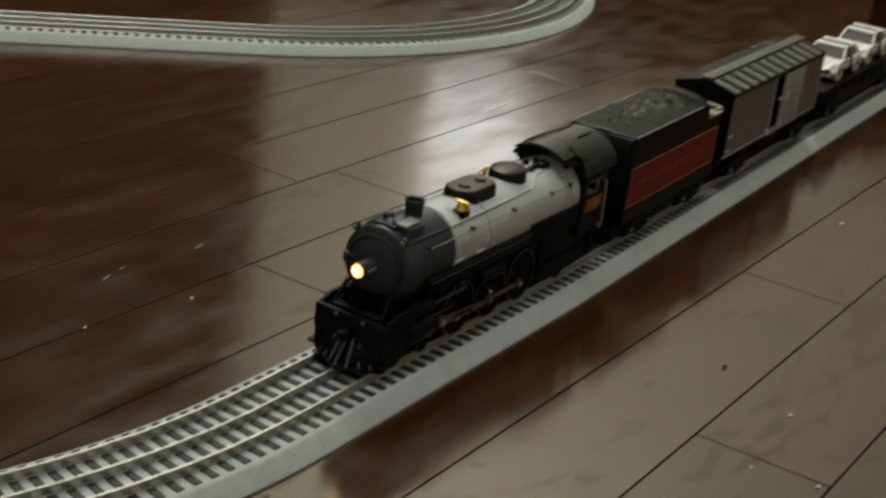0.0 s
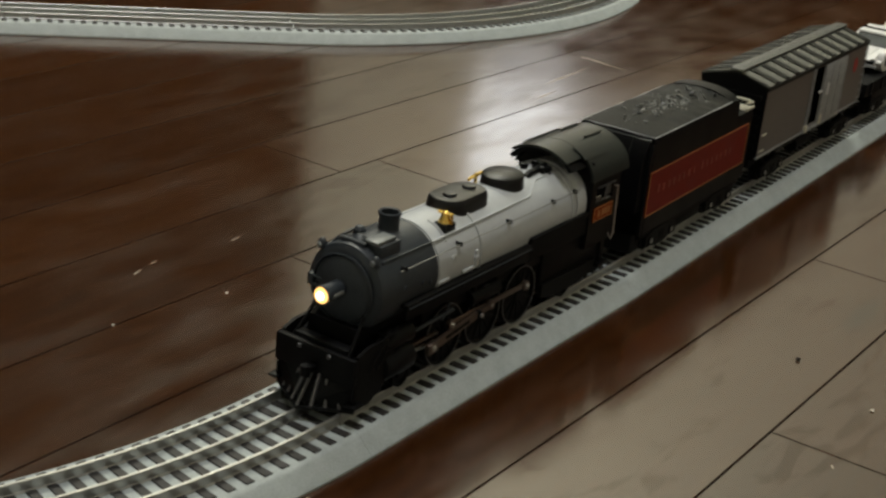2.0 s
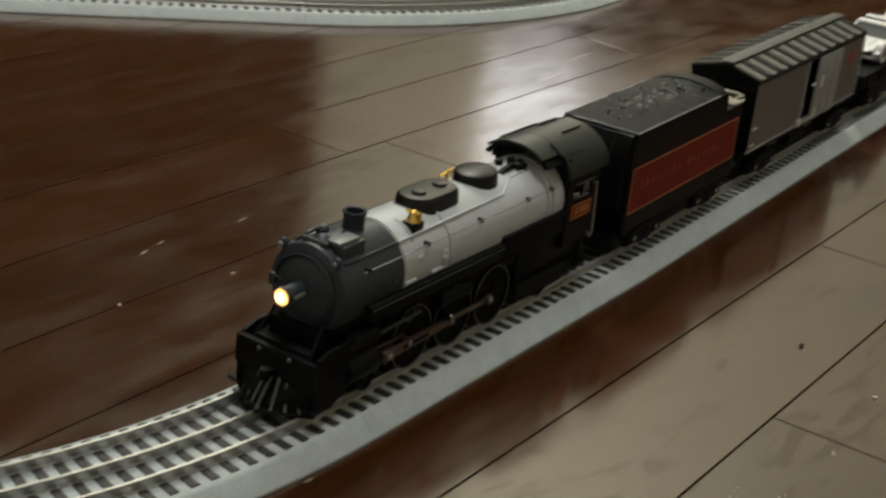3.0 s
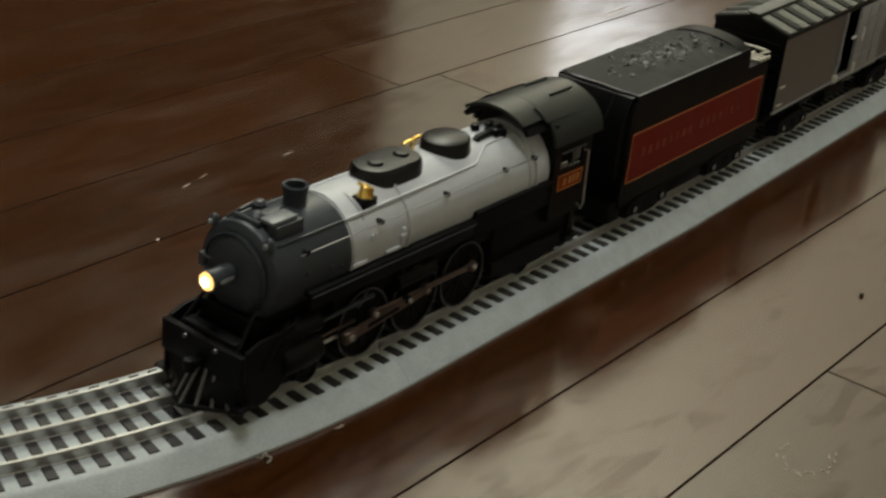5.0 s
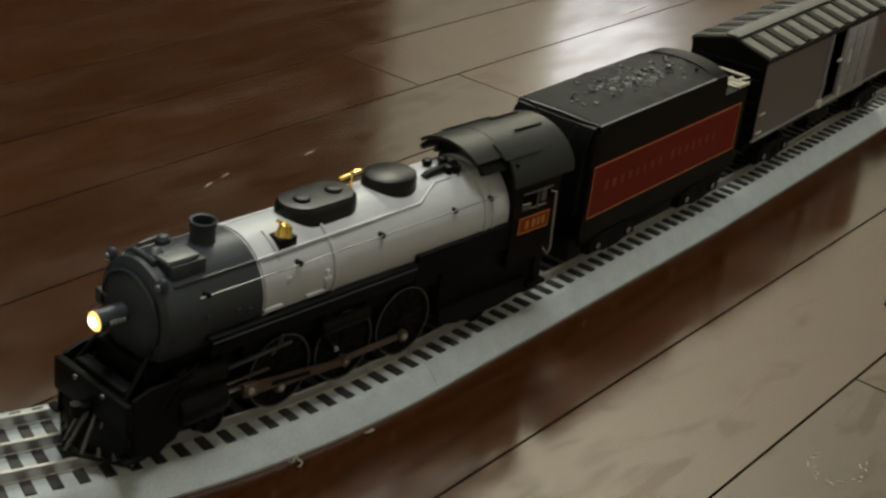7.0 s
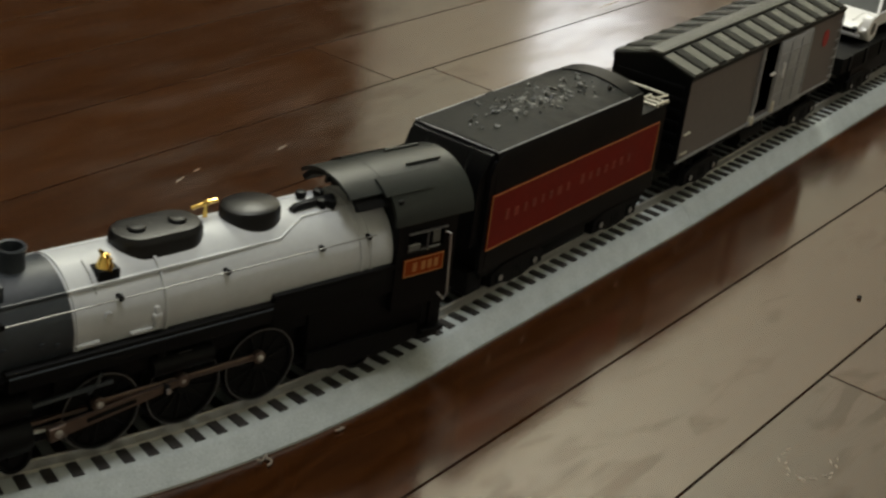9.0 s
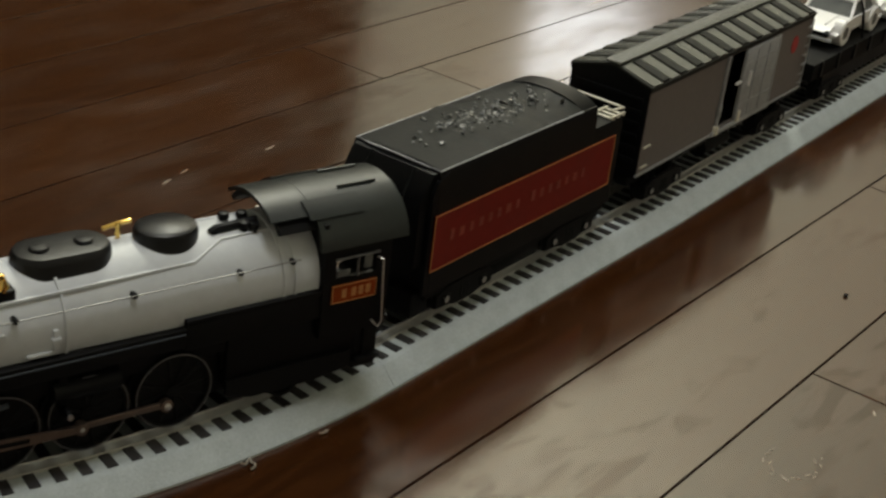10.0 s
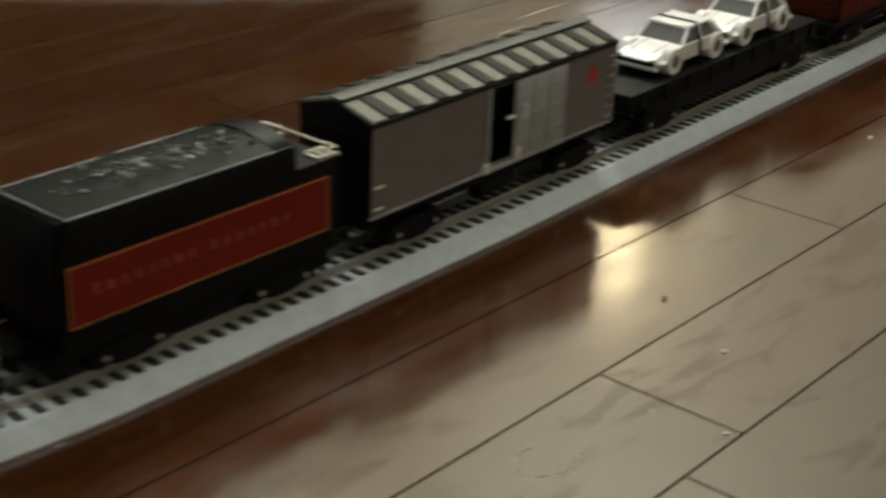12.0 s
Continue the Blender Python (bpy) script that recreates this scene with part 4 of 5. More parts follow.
def tender():
    te = thing("tender", "black toy coal tender with a maroon side panel", "toy train")
    hw, f, r = 0.0250, 0.0780, -0.0810
    shoulder = [(hw, 0.0735), (0.0250, 0.0790), (0.0247, 0.0840), (0.0244, 0.0870), (0.0238, 0.0890)]
    crown = [(0.0238 * math.cos(math.pi * k / 12), 0.0890 + 0.0006 * math.sin(math.pi * k / 12)) for k in range(1, 12)]
    sec = [(hw, 0.0300)] + shoulder + crown + [(-y, z) for y, z in reversed(shoulder)] + [(-hw, 0.0300)]
    bm = prism(sec, r + 0.027, f - 0.004)
    add_prism(bm, [(-hw, 0.0300), (-hw, 0.0735), (-0.0242, 0.0770), (0.0242, 0.0770), (hw, 0.0735), (hw, 0.0300)], r, r + 0.027)
    body = part("body", bm, M_BLACK, te)
    deck = bmesh.new()
    nx, ny = 34, 12
    grid = []
    rng = random.Random(3)
    for i in range(nx + 1):
        row = []
        for j in range(ny + 1):
            x, y = r + 0.040 + (f - 0.0055 - r - 0.040) * i / nx, -0.0233 + 0.0466 * j / ny
            u, v = (i / nx - 0.42) / 0.42, (j / ny - 0.5) / 0.5
            h = max(0.0, 1 - u * u - 0.8 * v * v)
            arched = 0.0008 * math.sqrt(max(0.0, 1 - (y / 0.0240) ** 2))
            rise = max(0.0, 1 - (x - r - 0.040) / 0.026) ** 2
            z = 0.0894 + arched + 0.0040 * rise * max(0.0, 1 - (y / 0.0240) ** 2) + 0.0006 * h + 0.0012 * noise.noise(Vector((x * 160, y * 160, 0))) * (h > 0)
            row.append(deck.verts.new((x, y, z)))
        grid.append(row)
    for i in range(nx):
        for j in range(ny):
            deck.faces.new((grid[i][j], grid[i + 1][j], grid[i + 1][j + 1], grid[i][j + 1]))
    part("deck", deck, M_DECK, te, "dark grey embossed deck")
    coal = bmesh.new()
    for i in range(190):
        x = rng.gauss(0.004, 0.024)
        y = rng.gauss(-0.002, 0.0070)
        if abs(y) > 0.017 or not r + 0.042 < x < f - 0.010:
            continue
        s = rng.uniform(0.0007, 0.0013) + 0.0012 * rng.random() ** 3
        m = pose(x, y, 0.0900 + 0.0008 * math.sqrt(1 - (y / 0.0240) ** 2) + 0.0040 * max(0.0, 1 - (x - r - 0.040) / 0.026) ** 2 * (1 - (y / 0.0240) ** 2)) @ Matrix.Diagonal((1, 1, 0.5, 1)) @ pose(0, 0, 0, rng.uniform(0, 90), rng.uniform(0, 90), rng.uniform(0, 90))
        before = set(coal.verts)
        bmesh.ops.create_icosphere(coal, subdivisions=1, radius=s, matrix=m @ Matrix.Diagonal((1, rng.uniform(0.5, 0.9), rng.uniform(0.5, 0.9), 1)))
        for v in set(coal.verts) - before:
            v.co += Vector((rng.uniform(-1, 1), rng.uniform(-1, 1), rng.uniform(-1, 1))) * s * 0.22
    me = link_mesh("coal", coal, M_COAL, te, "lumps of shiny black coal", smooth=False)
    tagged(me, kind="stuff")
    bm = add_wire(bmesh.new(), [(r + 0.040, -0.0237, 0.0892), (f - 0.0046, -0.0237, 0.0892), (f - 0.0040, -0.014, 0.0895), (f - 0.0040, 0, 0.0898), (f - 0.0040, 0.014, 0.0895), (f - 0.0046, 0.0237, 0.0892), (r + 0.040, 0.0237, 0.0892)], 0.00045)
    part("deck_edge", bm, M_DOOR, te, "thin pale edge")
    # the raised arch at the rear of the deck
    hump = arc(0, 0.0862, 0.0245, 8, 172, 20, 0.0086)
    part("rear_arch", prism(hump + [(-0.0236, 0.0770), (0.0236, 0.0770)], r + 0.0275, r + 0.0405), M_BLACK, te)
    # sloping front plate and wing plates
    part("front_plate", prism([(f - 0.0045, 0.0450), (f - 0.0045, 0.0886), (f - 0.0020, 0.0878), (f + 0.0060, 0.0760), (f + 0.0060, 0.0450)], -0.0224, 0.0224, "Y"), M_BLACK, te)
    for s in (-1, 1):
        y0, y1 = sorted((s * 0.0228, s * 0.0248))
        part("wing_plate", prism([(f - 0.010, 0.0300), (f, 0.0300), (f, 0.0790), (f - 0.003, 0.0850), (f - 0.010, 0.0880)], y0, y1, "Y"), M_BLACK, te)
        part("wing_rib", tube((f - 0.0022, s * 0.0120, 0.0878), (f + 0.0062, s * 0.0125, 0.0758), 0.0008, 6), M_DECK, te)
        y0, y1 = sorted((s * hw, s * (hw + 0.0005)))
        pn = part("side_panel", box(-0.0750, 0.0755, y0, y1, 0.0415, 0.0690), M_RED, te, "maroon side panel with a thin gold border")
        y2 = sorted((s * (hw + 0.0005), s * (hw + 0.0008)))
        for b in ((-0.0750, 0.0755, 0.0415, 0.0420), (-0.0750, 0.0755, 0.0685, 0.0690), (-0.0750, -0.0745, 0.0420, 0.0685), (0.0750, 0.0755, 0.0420, 0.0685)):
            part("border", box(b[0], b[1], y2[0], y2[1], b[2], b[3]), M_GOLD, pn)
        rl = random.Random(8)
        x = 0.0630
        for word in (8, 7):
            for i in range(word):
                w, h = rl.uniform(0.0024, 0.0036), 0.0042 if i else 0.0052
                part("letter_bar", box(x - w, x, y2[0], y2[1], 0.0538, 0.0538 + h), M_LETTER, pn)
                x -= w + 0.0044
            x -= 0.0055
    for s in (-1, 1):
        bm = bmesh.new()
        ya, yb = sorted((s * 0.0130, s * 0.0245))
        for x in (r - 0.0020, r + 0.0030, r + 0.0080):
            add_box(bm, x, x + 0.0022, ya, yb, 0.0772, 0.0782, 0.0003)
        for y in (ya, yb - 0.0014):
            add_box(bm, r - 0.0020, r + 0.0102, y, y + 0.0014, 0.0783, 0.0792, 0.0003)
        add_wire(bm, [(r + 0.012, s * 0.0235, 0.0830), (r - 0.001, s * 0.0235, 0.0815), (r - 0.001, s * 0.0150, 0.0815)], 0.0006)
        part("rear_step", bm, M_CREAM, te, "cream ladder platform")
    part("rear_rail", tube((r + 0.003, -0.023, 0.0832), (r + 0.003, 0.023, 0.0832), 0.0006, 6), M_CREAM, te)
    bm = box(r + 0.004, f - 0.004, -0.0236, 0.0236, 0.0262, 0.0302)
    add_box(bm, -0.0220, 0.0200, -0.0222, 0.0222, 0.0180, 0.0262, 0.002)
    add_box(bm, 0.0680, f + 0.0030, -0.0215, 0.0215, 0.0180, 0.0302, 0.001)
    add_box(bm, r - 0.0005, -0.0700, -0.0200, 0.0200, 0.0190, 0.0262, 0.001)
    part("underframe", bm, M_DARK, te)
    for x in (0.044, -0.046):
        truck(te, x)
    coupler(te, f - 0.002, 1)
    coupler(te, r, -1)
    MOVERS["tender"] = (te, 0.1045, 0.044, -0.046)


def boxcar():
    bc = thing("boxcar", "brown-grey toy boxcar with a half-open grey door", "toy train")
    L, hw, z0, ze, zr = 0.1085, 0.0240, 0.0375, 0.0862, 0.0925
    for s in (-1, 1):
        y0, y1 = sorted((s * (hw - 0.0012), s * hw))
        bm = bmesh.new()
        add_box(bm, 0.0145, L - 0.001, y0, y1, z0, ze)
        add_box(bm, -L + 0.001, -0.0120, y0, y1, z0, ze)
        add_box(bm, -0.0120, 0.0145, y0, y1, ze - 0.0030, ze)
        add_box(bm, -0.0120, 0.0145, y0, y1, z0, z0 + 0.0025)
        part("side_wall", bm, M_BROWN, bc, "brown-grey side wall with a doorway")
        x0, x1 = sorted((s * (L - 0.001), s * L))
        end = part("end_wall", prism([(-hw, z0), (-hw, ze), (0, zr), (hw, ze), (hw, z0)], x0, x1), M_BLACK, bc, "black ribbed end wall")
        for k in range(6):
            z = z0 + 0.006 + k * 0.0068
            part("end_rib", box(min(s * L, s * (L + 0.0008)), max(s * L, s * (L + 0.0008)), -hw + 0.003, hw - 0.003, z, z + 0.0028, 0.0003), M_BLACK, end)
    part("floor_plate", box(-L + 0.002, L - 0.002, -hw + 0.002, hw - 0.002, z0 - 0.0035, z0 + 0.001), M_DARK, bc)
    part("centre_sill", box(-L + 0.004, L - 0.004, -0.0180, 0.0180, 0.0270, z0 - 0.0035, 0.001), M_DARK, bc)
    part("brake_tank", tube((-0.0200, 0.0150, 0.0240), (0.0120, 0.0150, 0.0240), 0.0055, 14), M_DARK, bc)
    roof = bmesh.new()
    o = 0.0012
    add_prism(roof, [(-hw - o, ze - 0.0006), (0, zr + 0.0002), (hw + o, ze - 0.0006), (hw + o, ze + 0.0006), (0, zr + 0.0016), (-hw - o, ze + 0.0006)], -L - 0.0003, L + 0.0003)
    rf = part("roof", roof, M_RIB, bc, "dark roof with smooth grey panels")
    n, step = 11, 0.0194
    for s in (-1, 1):
        for i in range(n):
            x = L - 0.0058 - step * i
            for name, w, y_in, y_out, rise, mat in (("roof_panel", 0.0050, 0.0050, hw + 0.0009, 0.0004, M_ROOF), ("rib", 0.0036, 0.0050, hw + 0.0004, 0.0009, M_RIB)):
                xc = x if name == "roof_panel" else x - step / 2
                if xc < -L:
                    continue
                bm, v = bmesh.new(), []
                for dx in (-w, w):
                    for y in (s * y_in, s * y_out):
                        zz = zr + 0.0016 + (ze - zr) * abs(y) / hw
                        v.append((xc + dx, y, zz - 0.0004))
                        v.append((xc + dx * 0.94, y, zz + rise))
                b = [bm.verts.new(p) for p in v]
                for q in ((0, 2, 3, 1), (4, 5, 7, 6), (1, 3, 7, 5), (0, 1, 5, 4), (2, 6, 7, 3), (0, 4, 6, 2)):
                    bm.faces.new([b[k] for k in q])
                part(name, bm, mat, rf)
    walkway = part("roof_walk", box(-L - 0.0005, L + 0.0005, -0.0046, 0.0046, zr + 0.0014, zr + 0.0027, 0.0003), M_WALK, bc, "flat grey roof walk")
    for y in (-0.0030, -0.0010, 0.0010, 0.0030):
        part("groove", box(-L, L, y - 0.0002, y + 0.0002, zr + 0.00265, zr + 0.00275), M_RIB, walkway)
    for s in (-1, 1):
        y0, y1 = sorted((s * (hw + 0.0002), s * (hw + 0.0016)))
        dr = part("door", box(-0.0565, -0.0085, y0, y1, z0 + 0.0015, ze - 0.0030, 0.0003), M_DOOR, bc, "worn grey sliding door, slid half open")
        for x in (-0.0552, -0.0400, -0.0245, -0.0098):
            part("door_rib", box(x - 0.0007, x + 0.0007, min(y0, y1) - 0.0005, max(y0, y1) + 0.0005, z0 + 0.003, ze - 0.005), M_DOOR, dr)
        for z in (0.0490, 0.0620, 0.0745):
            part("door_rib", box(-0.0552, -0.0098, min(y0, y1) - 0.0004, max(y0, y1) + 0.0004, z - 0.0006, z + 0.0006), M_DOOR, dr)
        part("door_handle", tube((-0.0165, s * (hw + 0.0026), 0.0600), (-0.0165, s * (hw + 0.0026), 0.0690), 0.0008, 6), M_WHITE, dr, "pale handle")
        part("latch", box(-0.0085, -0.0015, min(y0, y1), max(y0, y1), 0.0630, 0.0646, 0.0003), M_WHITE, dr, "pale latch bar")
        part("latch", box(-0.0140, -0.0100, min(s * hw, s * (hw + 0.0028)), max(s * hw, s * (hw + 0.0028)), z0 + 0.001, z0 + 0.0075, 0.0005), M_CREAM, dr, "pale door stop")
        part("door_post", box(0.0140, 0.0160, y0, y1, z0, ze - 0.002), M_DOOR, bc)
        part("door_rail", box(-0.0580, 0.0200, y0, y1, z0 - 0.0014, z0 + 0.0012, 0.0003), M_DOOR, bc)
        part("sill", box(-L, L, min(s * (hw - 0.0006), s * (hw + 0.0006)), max(s * (hw - 0.0006), s * (hw + 0.0006)), z0 - 0.0012, z0 + 0.0002), M_DOOR, bc)
        part("fascia", box(-L, L, min(s * (hw + 0.0001), s * (hw + 0.0007)), max(s * (hw + 0.0001), s * (hw + 0.0007)), ze - 0.0022, ze - 0.0008), M_RIB, bc)
        y2 = sorted((s * (hw + 0.0001), s * (hw + 0.0004)))
        part("emblem", lathe([(0.0046, y2[0]), (0.0046, y2[1])], (-0.0845, 0, 0.0705), "Y", 20, 1.0, 1.25), M_EMBLEM, bc, "small red emblem")
        part("door_stop", box(0.0135, 0.0175, min(s * hw, s * (hw + 0.0026)), max(s * hw, s * (hw + 0.0026)), z0 - 0.001, z0 + 0.0045, 0.0005), M_CREAM, bc, "pale door stop")
        part("door_stop", box(0.0140, 0.0160, min(s * hw, s * (hw + 0.0022)), max(s * hw, s * (hw + 0.0022)), z0 + 0.010, z0 + 0.0180, 0.0005), M_DOOR, bc)
        bm = bmesh.new()
        for k in range(7):
            add_tube(bm, (-L + 0.002, s * (hw + 0.0012), z0 + 0.004 + k * 0.0062), (-L + 0.0085, s * (hw + 0.0012), z0 + 0.004 + k * 0.0062), 0.0005, 6)
        add_tube(bm, (-L + 0.002, s * (hw + 0.0012), z0), (-L + 0.002, s * (hw + 0.0012), ze - 0.003), 0.0004, 6)
        part("ladder", bm, M_DOOR, bc)
        for k in (0.004, 0.0155):
            part("grab_iron", tube((L - 0.009, s * (hw + 0.0010), z0 + k), (L - 0.002, s * (hw + 0.0010), z0 + k), 0.0007, 6), M_CREAM, bc, "pale grab iron")
    for x in (0.072, -0.072):
        truck(bc, x)
    coupler(bc, L, 1)
    coupler(bc, -L, -1)
    MOVERS["boxcar"] = (bc, -0.1090, 0.072, -0.072)


def flatcar():
    fc = thing("flatcar", "black toy flatcar loaded with white toy cars", "toy train")
    L = 0.130
    part("deck", box(-L, L, -0.0235, 0.0235, 0.0340, 0.0455, 0.0006), M_DARK, fc)
    bm = bmesh.new()
    for s in (-1, 1):
        add_box(bm, -L + 0.02, L - 0.02, min(s * 0.021, s * 0.0235), max(s * 0.021, s * 0.0235), 0.0240, 0.0340)
    part("sill", bm, M_BLACK, fc)
    for s in (-1, 1):
        for i in range(9):
            x = -L + 0.012 + i * (2 * L - 0.024) / 8
            part("stake_pocket", box(x - 0.0018, x + 0.0018, min(s * 0.0235, s * 0.0248), max(s * 0.0235, s * 0.0248), 0.0350, 0.0462, 0.0003), M_BLACK, fc)
    for x in (0.092, -0.092):
        truck(fc, x)
    coupler(fc, L, 1)
    coupler(fc, -L, -1)
    MOVERS["flatcar"] = (fc, -0.3715, 0.092, -0.092)


def caboose():
    cb = thing("caboose", "dull red toy caboose coupled behind the flatcar", "toy train")
    L, hw, z0, ze = 0.0900, 0.0240, 0.0360, 0.0860
    body = part("body", box(-L + 0.014, L - 0.014, -hw, hw, z0, ze, 0.0008), M_CABOOSE, cb)
    for s in (-1, 1):
        y0, y1 = sorted((s * hw, s * (hw + 0.0007)))
        for k in range(14):
            x = -L + 0.018 + k * (2 * L - 0.036) / 13
            part("batten", box(x - 0.0005, x + 0.0005, y0, y1, z0 + 0.001, ze - 0.002), M_CABOOSE, body)
        part("side_sill", box(-L, L, y0, y1, z0 - 0.0030, z0 + 0.0006), M_BLACK, cb)
        bm = bmesh.new()
        for x in (s * (L - 0.001), s * (L - 0.012)):
            add_tube(bm, (x, -hw + 0.002, z0), (x, -hw + 0.002, ze), 0.0007, 6)
            add_tube(bm, (x, hw - 0.002, z0), (x, hw - 0.002, ze), 0.0007, 6)
        add_tube(bm, (s * (L - 0.001), -hw + 0.002, z0 + 0.016), (s * (L - 0.001), hw - 0.002, z0 + 0.016), 0.0006, 6)
        part("end_railing", bm, M_BLACK, cb)
    part("platform", box(-L, L, -hw + 0.0002, hw - 0.0002, z0 - 0.0060, z0 - 0.0004, 0.0006), M_BLACK, cb)
    roof = arc(0, ze, hw + 0.0015, 0, 180, 14, 0.0060)
    part("roof", prism(roof, -L, L), M_BLACK, cb)
    part("centre_sill", box(-L + 0.004, L - 0.004, -0.0190, 0.0190, 0.0240, z0 - 0.0060), M_DARK, cb)
    for x in (0.052, -0.052):
        truck(cb, x)
    coupler(cb, L, 1)
    coupler(cb, -L, -1)
    MOVERS["caboose"] = (cb, -0.3715 - 0.130 - 0.026 - L, 0.052, -0.052)


def toy_car(u):
    """A small white saloon, nose forward, wheels on the flatcar's deck."""
    tc = thing("toy_car", "white toy saloon car strapped to the black flatcar", "toy car", "white toy cars on the flatcar")
    z = 0.0455
    bm = bmesh.new()
    prof = [(-0.044, 0.006), (-0.0455, 0.0125), (-0.043, 0.0168), (-0.026, 0.0172), (0.014, 0.0170), (0.026, 0.0163), (0.038, 0.0142), (0.0440, 0.0112), (0.0445, 0.006),
            (0.034, 0.0045), (0.031, 0.0085), (0.026, 0.0095), (0.021, 0.0085), (0.018, 0.0045), (-0.020, 0.0045), (-0.023, 0.0085), (-0.028, 0.0095), (-0.033, 0.0085), (-0.036, 0.0045)]
    add_prism(bm, [(x, z + h) for x, h in prof], -0.0180, 0.0180, "Y")
    bmesh.ops.bevel(bm, geom=[e for e in bm.edges if abs(e.verts[0].co.y) > 0.017 and abs(e.verts[1].co.y) > 0.017 and e.verts[0].co.y * e.verts[1].co.y > 0], offset=0.0044, segments=4, affect="EDGES")
    body = part("body", bm, M_WHITE, tc)
    bm = bmesh.new()
    lo_ = [bm.verts.new((x, y, z + 0.0160)) for x, y in ((-0.034, -0.0168), (0.015, -0.0168), (0.015, 0.0168), (-0.034, 0.0168))]
    up = [bm.verts.new((x, y, z + 0.0262)) for x, y in ((-0.023, -0.0140), (0.005, -0.0140), (0.005, 0.0140), (-0.023, 0.0140))]
    for i in range(4):
        j = (i + 1) % 4
        bm.faces.new((lo_[i], lo_[j], up[j], up[i]))
    bm.faces.new(up)
    bmesh.ops.bevel(bm, geom=list(bm.edges), offset=0.0010, segments=2, affect="EDGES")
    part("greenhouse", bm, M_GLASS, tc, "smoky windows")
    part("roof", box(-0.0250, 0.0064, -0.0148, 0.0148, z + 0.0252, z + 0.0276, 0.0011), M_WHITE, tc)
    part("grille", box(0.0438, 0.0452, -0.0140, 0.0140, z + 0.0082, z + 0.0108, 0.0004), M_DARK, tc, "dark grille")
    for y in (-0.0085, 0.0085):
        part("bonnet_ridge", add_wire(bmesh.new(), [(0.0160, y, z + 0.0170), (0.0260, y * 0.95, z + 0.0164), (0.0370, y * 0.9, z + 0.0146)], 0.0007), M_WHITE, tc)
    for s in (-1, 1):
        bm = add_wire(bmesh.new(), [(0.0148, s * 0.0168, z + 0.0166), (0.0052, s * 0.0142, z + 0.0260)], 0.0012)
        add_wire(bm, [(-0.0335, s * 0.0168, z + 0.0166), (-0.0232, s * 0.0142, z + 0.0260)], 0.0022)
        add_wire(bm, [(-0.009, s * 0.0170, z + 0.0162), (-0.009, s * 0.0142, z + 0.0260)], 0.0009)
        part("pillar", bm, M_WHITE, tc)
        for x in (0.026, -0.028):
            w = part("wheel", lathe([(0.0010, s * 0.0120), (0.0088, s * 0.0120), (0.0092, s * 0.0130), (0.0092, s * 0.0186), (0.0084, s * 0.0196), (0.0050, s * 0.0194)], (x, 0, z + 0.0092), "Y", 20), M_WHITE, tc)
            part("hub", lathe([(0.0049, s * 0.0190), (0.0042, s * 0.0197), (0.0005, s * 0.0198)], (x, 0, z + 0.0092), "Y", 14), M_GLASS, w)
        part("headlight", lathe([(0.0022, 0.0430), (0.0022, 0.0446), (0.0008, 0.0450)], (0, s * 0.0125, z + 0.0104), "X", 12), M_LID, tc, "grey round headlight")
    part("bumper", box(0.0430, 0.0462, -0.0172, 0.0172, z + 0.0052, z + 0.0074, 0.0008), M_DOOR, tc, "grey front bumper")
    part("bumper", box(-0.0468, -0.0440, -0.0178, 0.0178, z + 0.0055, z + 0.0080, 0.0006), M_WHITE, tc)
    part("strap", add_wire(bmesh.new(), [(-0.005, 0.0215, z + 0.0002), (-0.005, 0.0185, z + 0.0170), (-0.005, 0.0140, z + 0.0282), (-0.005, -0.0140, z + 0.0282), (-0.005, -0.0185, z + 0.0170), (-0.005, -0.0215, z + 0.0002)], 0.0009), M_DARK, tc, "black strap")
    MOVERS[("car", u)] = (tc, u)
    return tc


# ---- small litter on the floor ----


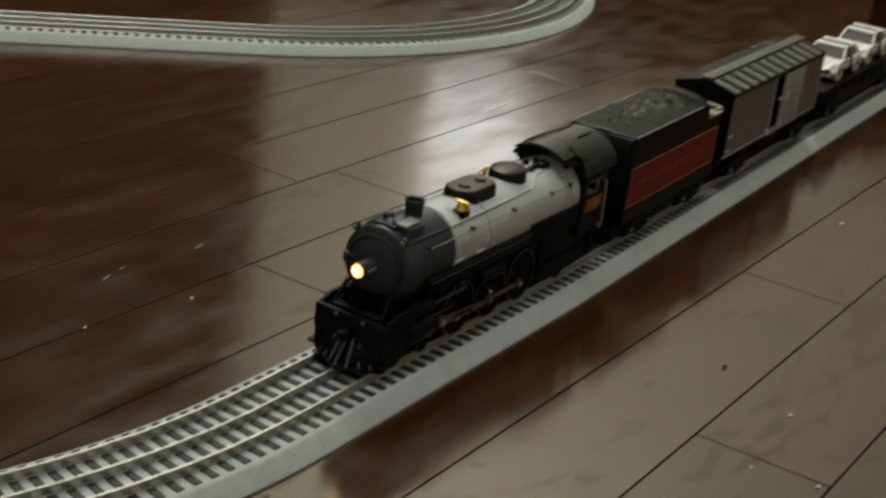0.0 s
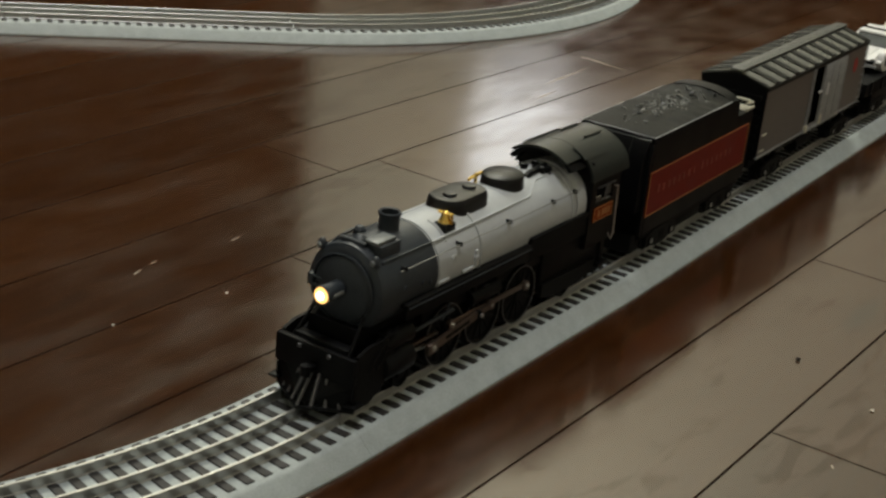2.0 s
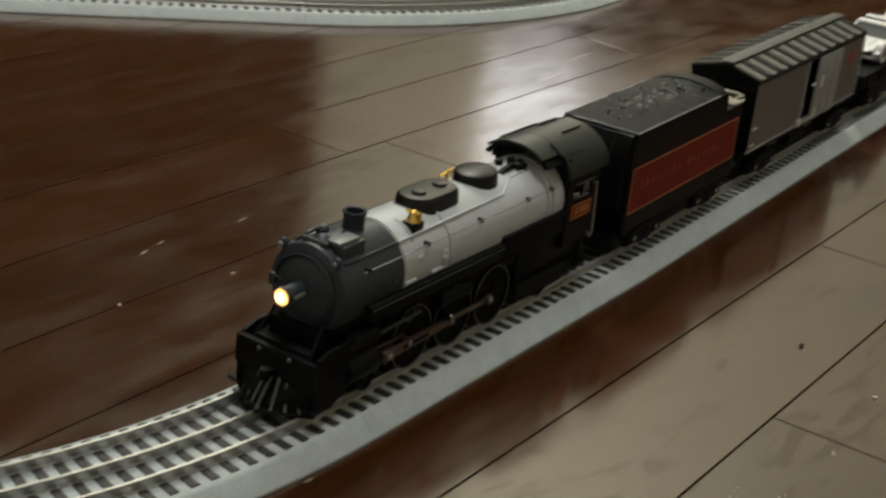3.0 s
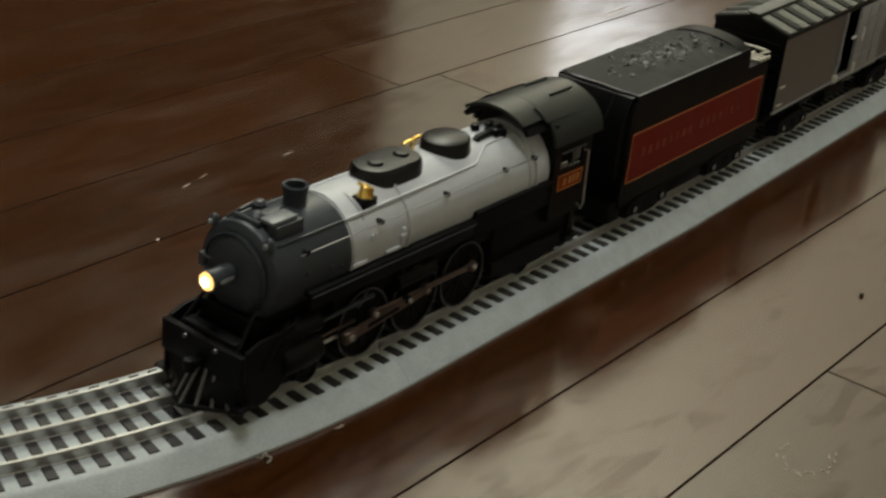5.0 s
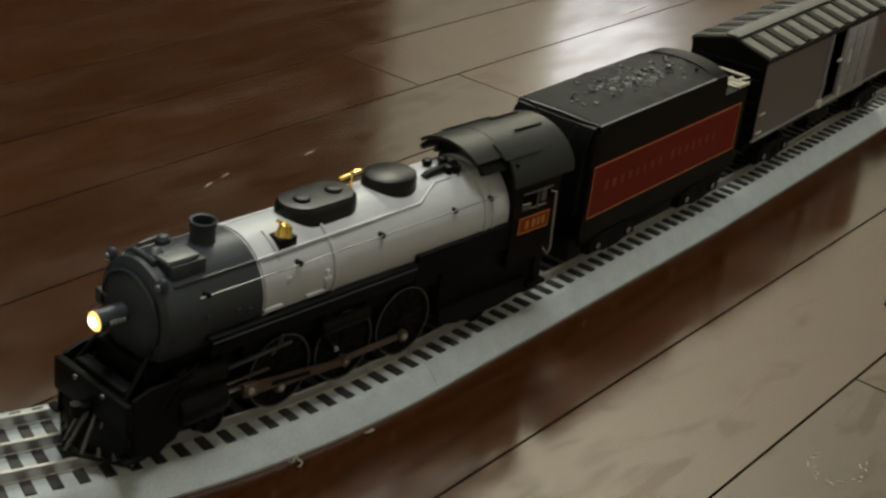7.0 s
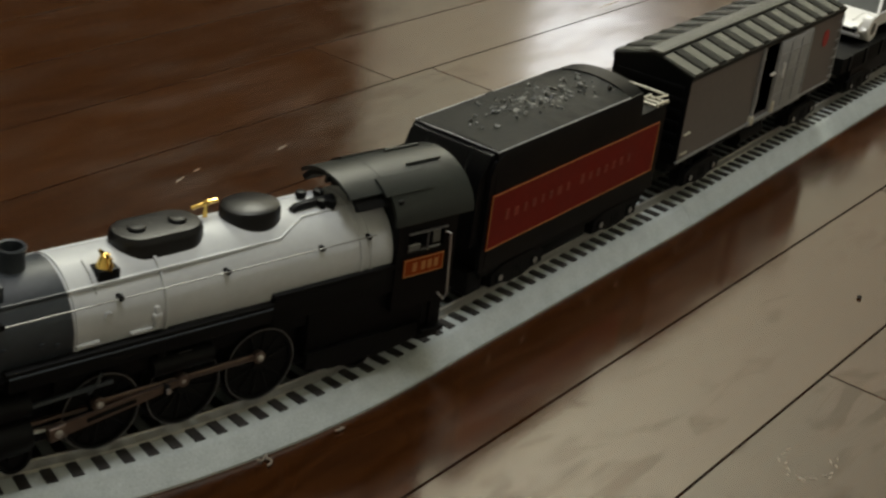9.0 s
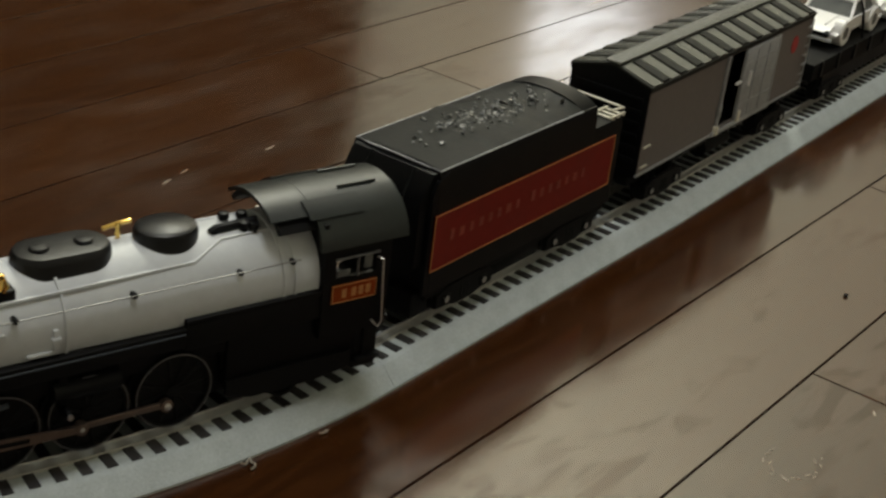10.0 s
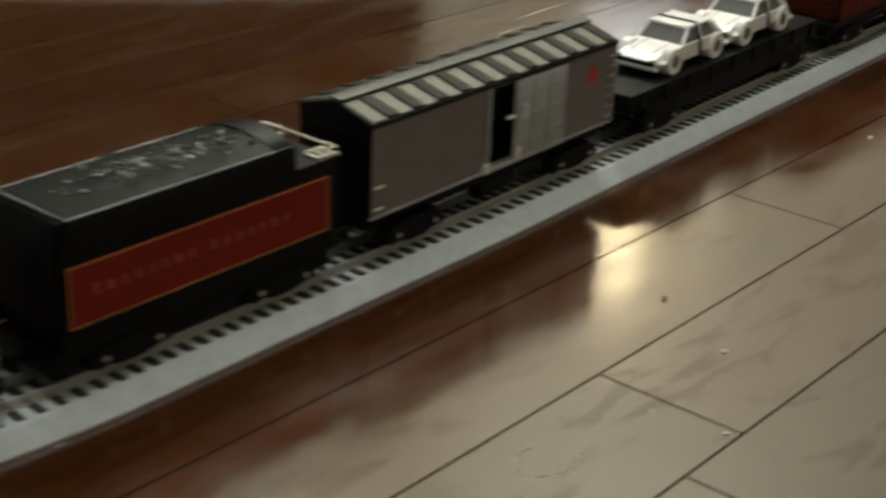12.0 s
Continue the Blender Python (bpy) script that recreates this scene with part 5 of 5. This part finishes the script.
def litter():
    rng = random.Random(11)

    def lump(name, x, y, s, mat, label, flat=0.5):
        bm = bmesh.new()
        bmesh.ops.create_icosphere(bm, subdivisions=2, radius=s)
        for v in bm.verts:
            v.co *= 1 + 0.35 * noise.noise(v.co * (1.3 / s) + Vector((x * 50, y * 50, 0)))
            v.co.z *= flat
        lo_ = min(v.co.z for v in bm.verts)
        for v in bm.verts:
            v.co += Vector((x, y, -lo_))
        tagged(link_mesh(name, bm, mat), label, "litter", "specks on the floor")
    lump("speck", 0.0885, 0.0222, 0.0013, M_SPECK, "tiny black speck lying on the wood floor", 0.7)
    for x, y, s in ((0.290, 0.139, 0.0016), (-0.0745, 0.2888, 0.0009), (-0.1470, 0.3005, 0.0008), (0.060, -0.030, 0.0011), (-0.0050, -0.0700, 0.0010), (0.40, 0.06, 0.0014), (-0.315, 0.118, 0.0010), (-0.30, 0.085, 0.0007)):
        lump("crumb", x, y, s, M_CRUMB, "tiny white crumb lying on the wood floor")

    def strand(name, pts, r, mat, label):
        bm = add_wire(bmesh.new(), [(x, y, 0.0009 + r) for x, y in pts], r, 5)
        tagged(link_mesh(name, bm, mat), label, "litter", "specks on the floor")
    for x, y in ((-0.2085, 0.1212), (-0.2483, 0.1290)):
        p = [(x, y)]
        for i in range(7):
            p.append((p[-1][0] + rng.uniform(-0.0025, 0.0030), p[-1][1] + rng.uniform(-0.0022, 0.0018)))
        strand("lint", p, 0.00045, M_LINT, "curl of grey lint beside the track")

    def scratch(x, y, dx, dy, w):
        bm = bmesh.new()
        d = Vector((dx, dy, 0))
        n = Vector((-dy, dx, 0)).normalized()
        c = Vector((x, y, 0))
        up = Vector((0, 0, 0.00025))
        v = [bm.verts.new(p) for p in (c, c + d * 0.4 + n * w + up, c + d, c + d * 0.6 - n * w + up)]
        bm.faces.new(v)
        lowv = [bm.verts.new(q.co - Vector((0, 0, 0.0006))) for q in v]
        bm.faces.new(list(reversed(lowv)))
        for i in range(4):
            bm.faces.new((v[i], lowv[i], lowv[(i + 1) % 4], v[(i + 1) % 4]))
        tagged(link_mesh("scratch", bm, M_SCRATCH, smooth=False), "pale scratch worn into the dark varnish", "scratch", "scratches on the floor")
    for i in range(16):
        g = radians(70 + 17 * i + rng.uniform(-6, 6))
        r, l = rng.uniform(0.0075, 0.0125), rng.uniform(0.0022, 0.0052)
        a = g + math.pi / 2 + rng.uniform(-0.5, 0.5)
        scratch(-0.0775 + 1.25 * r * math.cos(g), -0.0275 + r * math.sin(g), l * math.cos(a), l * math.sin(a), 0.00042)
    for x, y, dx, dy, w in ((-0.018, 0.3385, 0.012, 0.002, 0.0005), (-0.095, 0.3400, 0.010, 0.003, 0.0005), (-0.078, 0.3445, 0.009, 0.002, 0.0004), (-0.0131, -0.0375, 0.004, 0.003, 0.0006),
                            (0.56, 0.382, 0.008, 0.062, 0.0012), (0.45, 0.405, 0.09, 0.006, 0.0011), (0.40, 0.385, 0.05, 0.004, 0.0009)):
        scratch(x, y, dx, dy, w)


# ---- movement ----
SPEED = 0.0304
BOX_FRONT = 0.3557


def front_at(t):
    """How far along the line the boxcar's front stands at a time."""
    return BEND_X - (BOX_FRONT - SPEED * t)


def carriage(centre, a, b, t):
    q = front_at(t) + centre
    pa, _ = on_line(q + a)
    pb, _ = on_line(q + b)
    d = pa - pb
    p = pa - d * (a / (a - b))
    return pose(p.x, p.y, 0, 0, 0, math.degrees(math.atan2(d.y, d.x)))


def motions():
    walk(cam, [(t, look(eye, target, roll)) for t, eye, target, roll in PATH],
         [(0.0, -0.24), (1.5, -0.09), (3.2, 0.0), (6.0, 0.06), (9.5, 0.14), (12.0, 0.16)])
    times = [i * 0.25 for i in range(49)]
    for key in ("loco", "tender", "boxcar", "flatcar", "caboose"):
        ob, centre, a, b = MOVERS[key]
        walk(ob, [(t, carriage(centre, a, b, t)) for t in times])
    fc, centre, a, b = MOVERS["flatcar"]
    for key in [k for k in MOVERS if k[0] == "car"]:
        ob, u = MOVERS[key]
        walk(ob, [(t, carriage(centre, a, b, t) @ pose(u, 0, 0)) for t in times])
    for w, x, r in WHEELS:
        walk(w, [(t, pose(x, 0, RAIL_TOP + r, 0, math.degrees(SPEED * t / r), 0)) for t in times])
    r, c = 0.0160, 0.0058
    for s in (-1, 1):
        rows, rows2 = [], []
        for t in times:
            g = SPEED * t / r + 2.17 + (math.pi / 2 if s < 0 else 0)
            dx, dz = c * math.sin(g), c * math.cos(g)
            rows.append((t, pose(dx, 0, RAIL_TOP + r + dz)))
            x, z = -0.0020 + dx, RAIL_TOP + r + dz
            rise = math.degrees(math.asin((0.0305 - z) / 0.0500))
            rows2.append((t, pose(x, 0, z, 0, -rise, 0)))
        walk(MOVERS[("rod", s)], rows)
        walk(MOVERS[("main", s)], rows2)


room()
locomotive()
tender()
boxcar()
flatcar()
caboose()
for u in (0.046, -0.050):
    toy_car(u)
litter()
tracks()
floor()
motions()
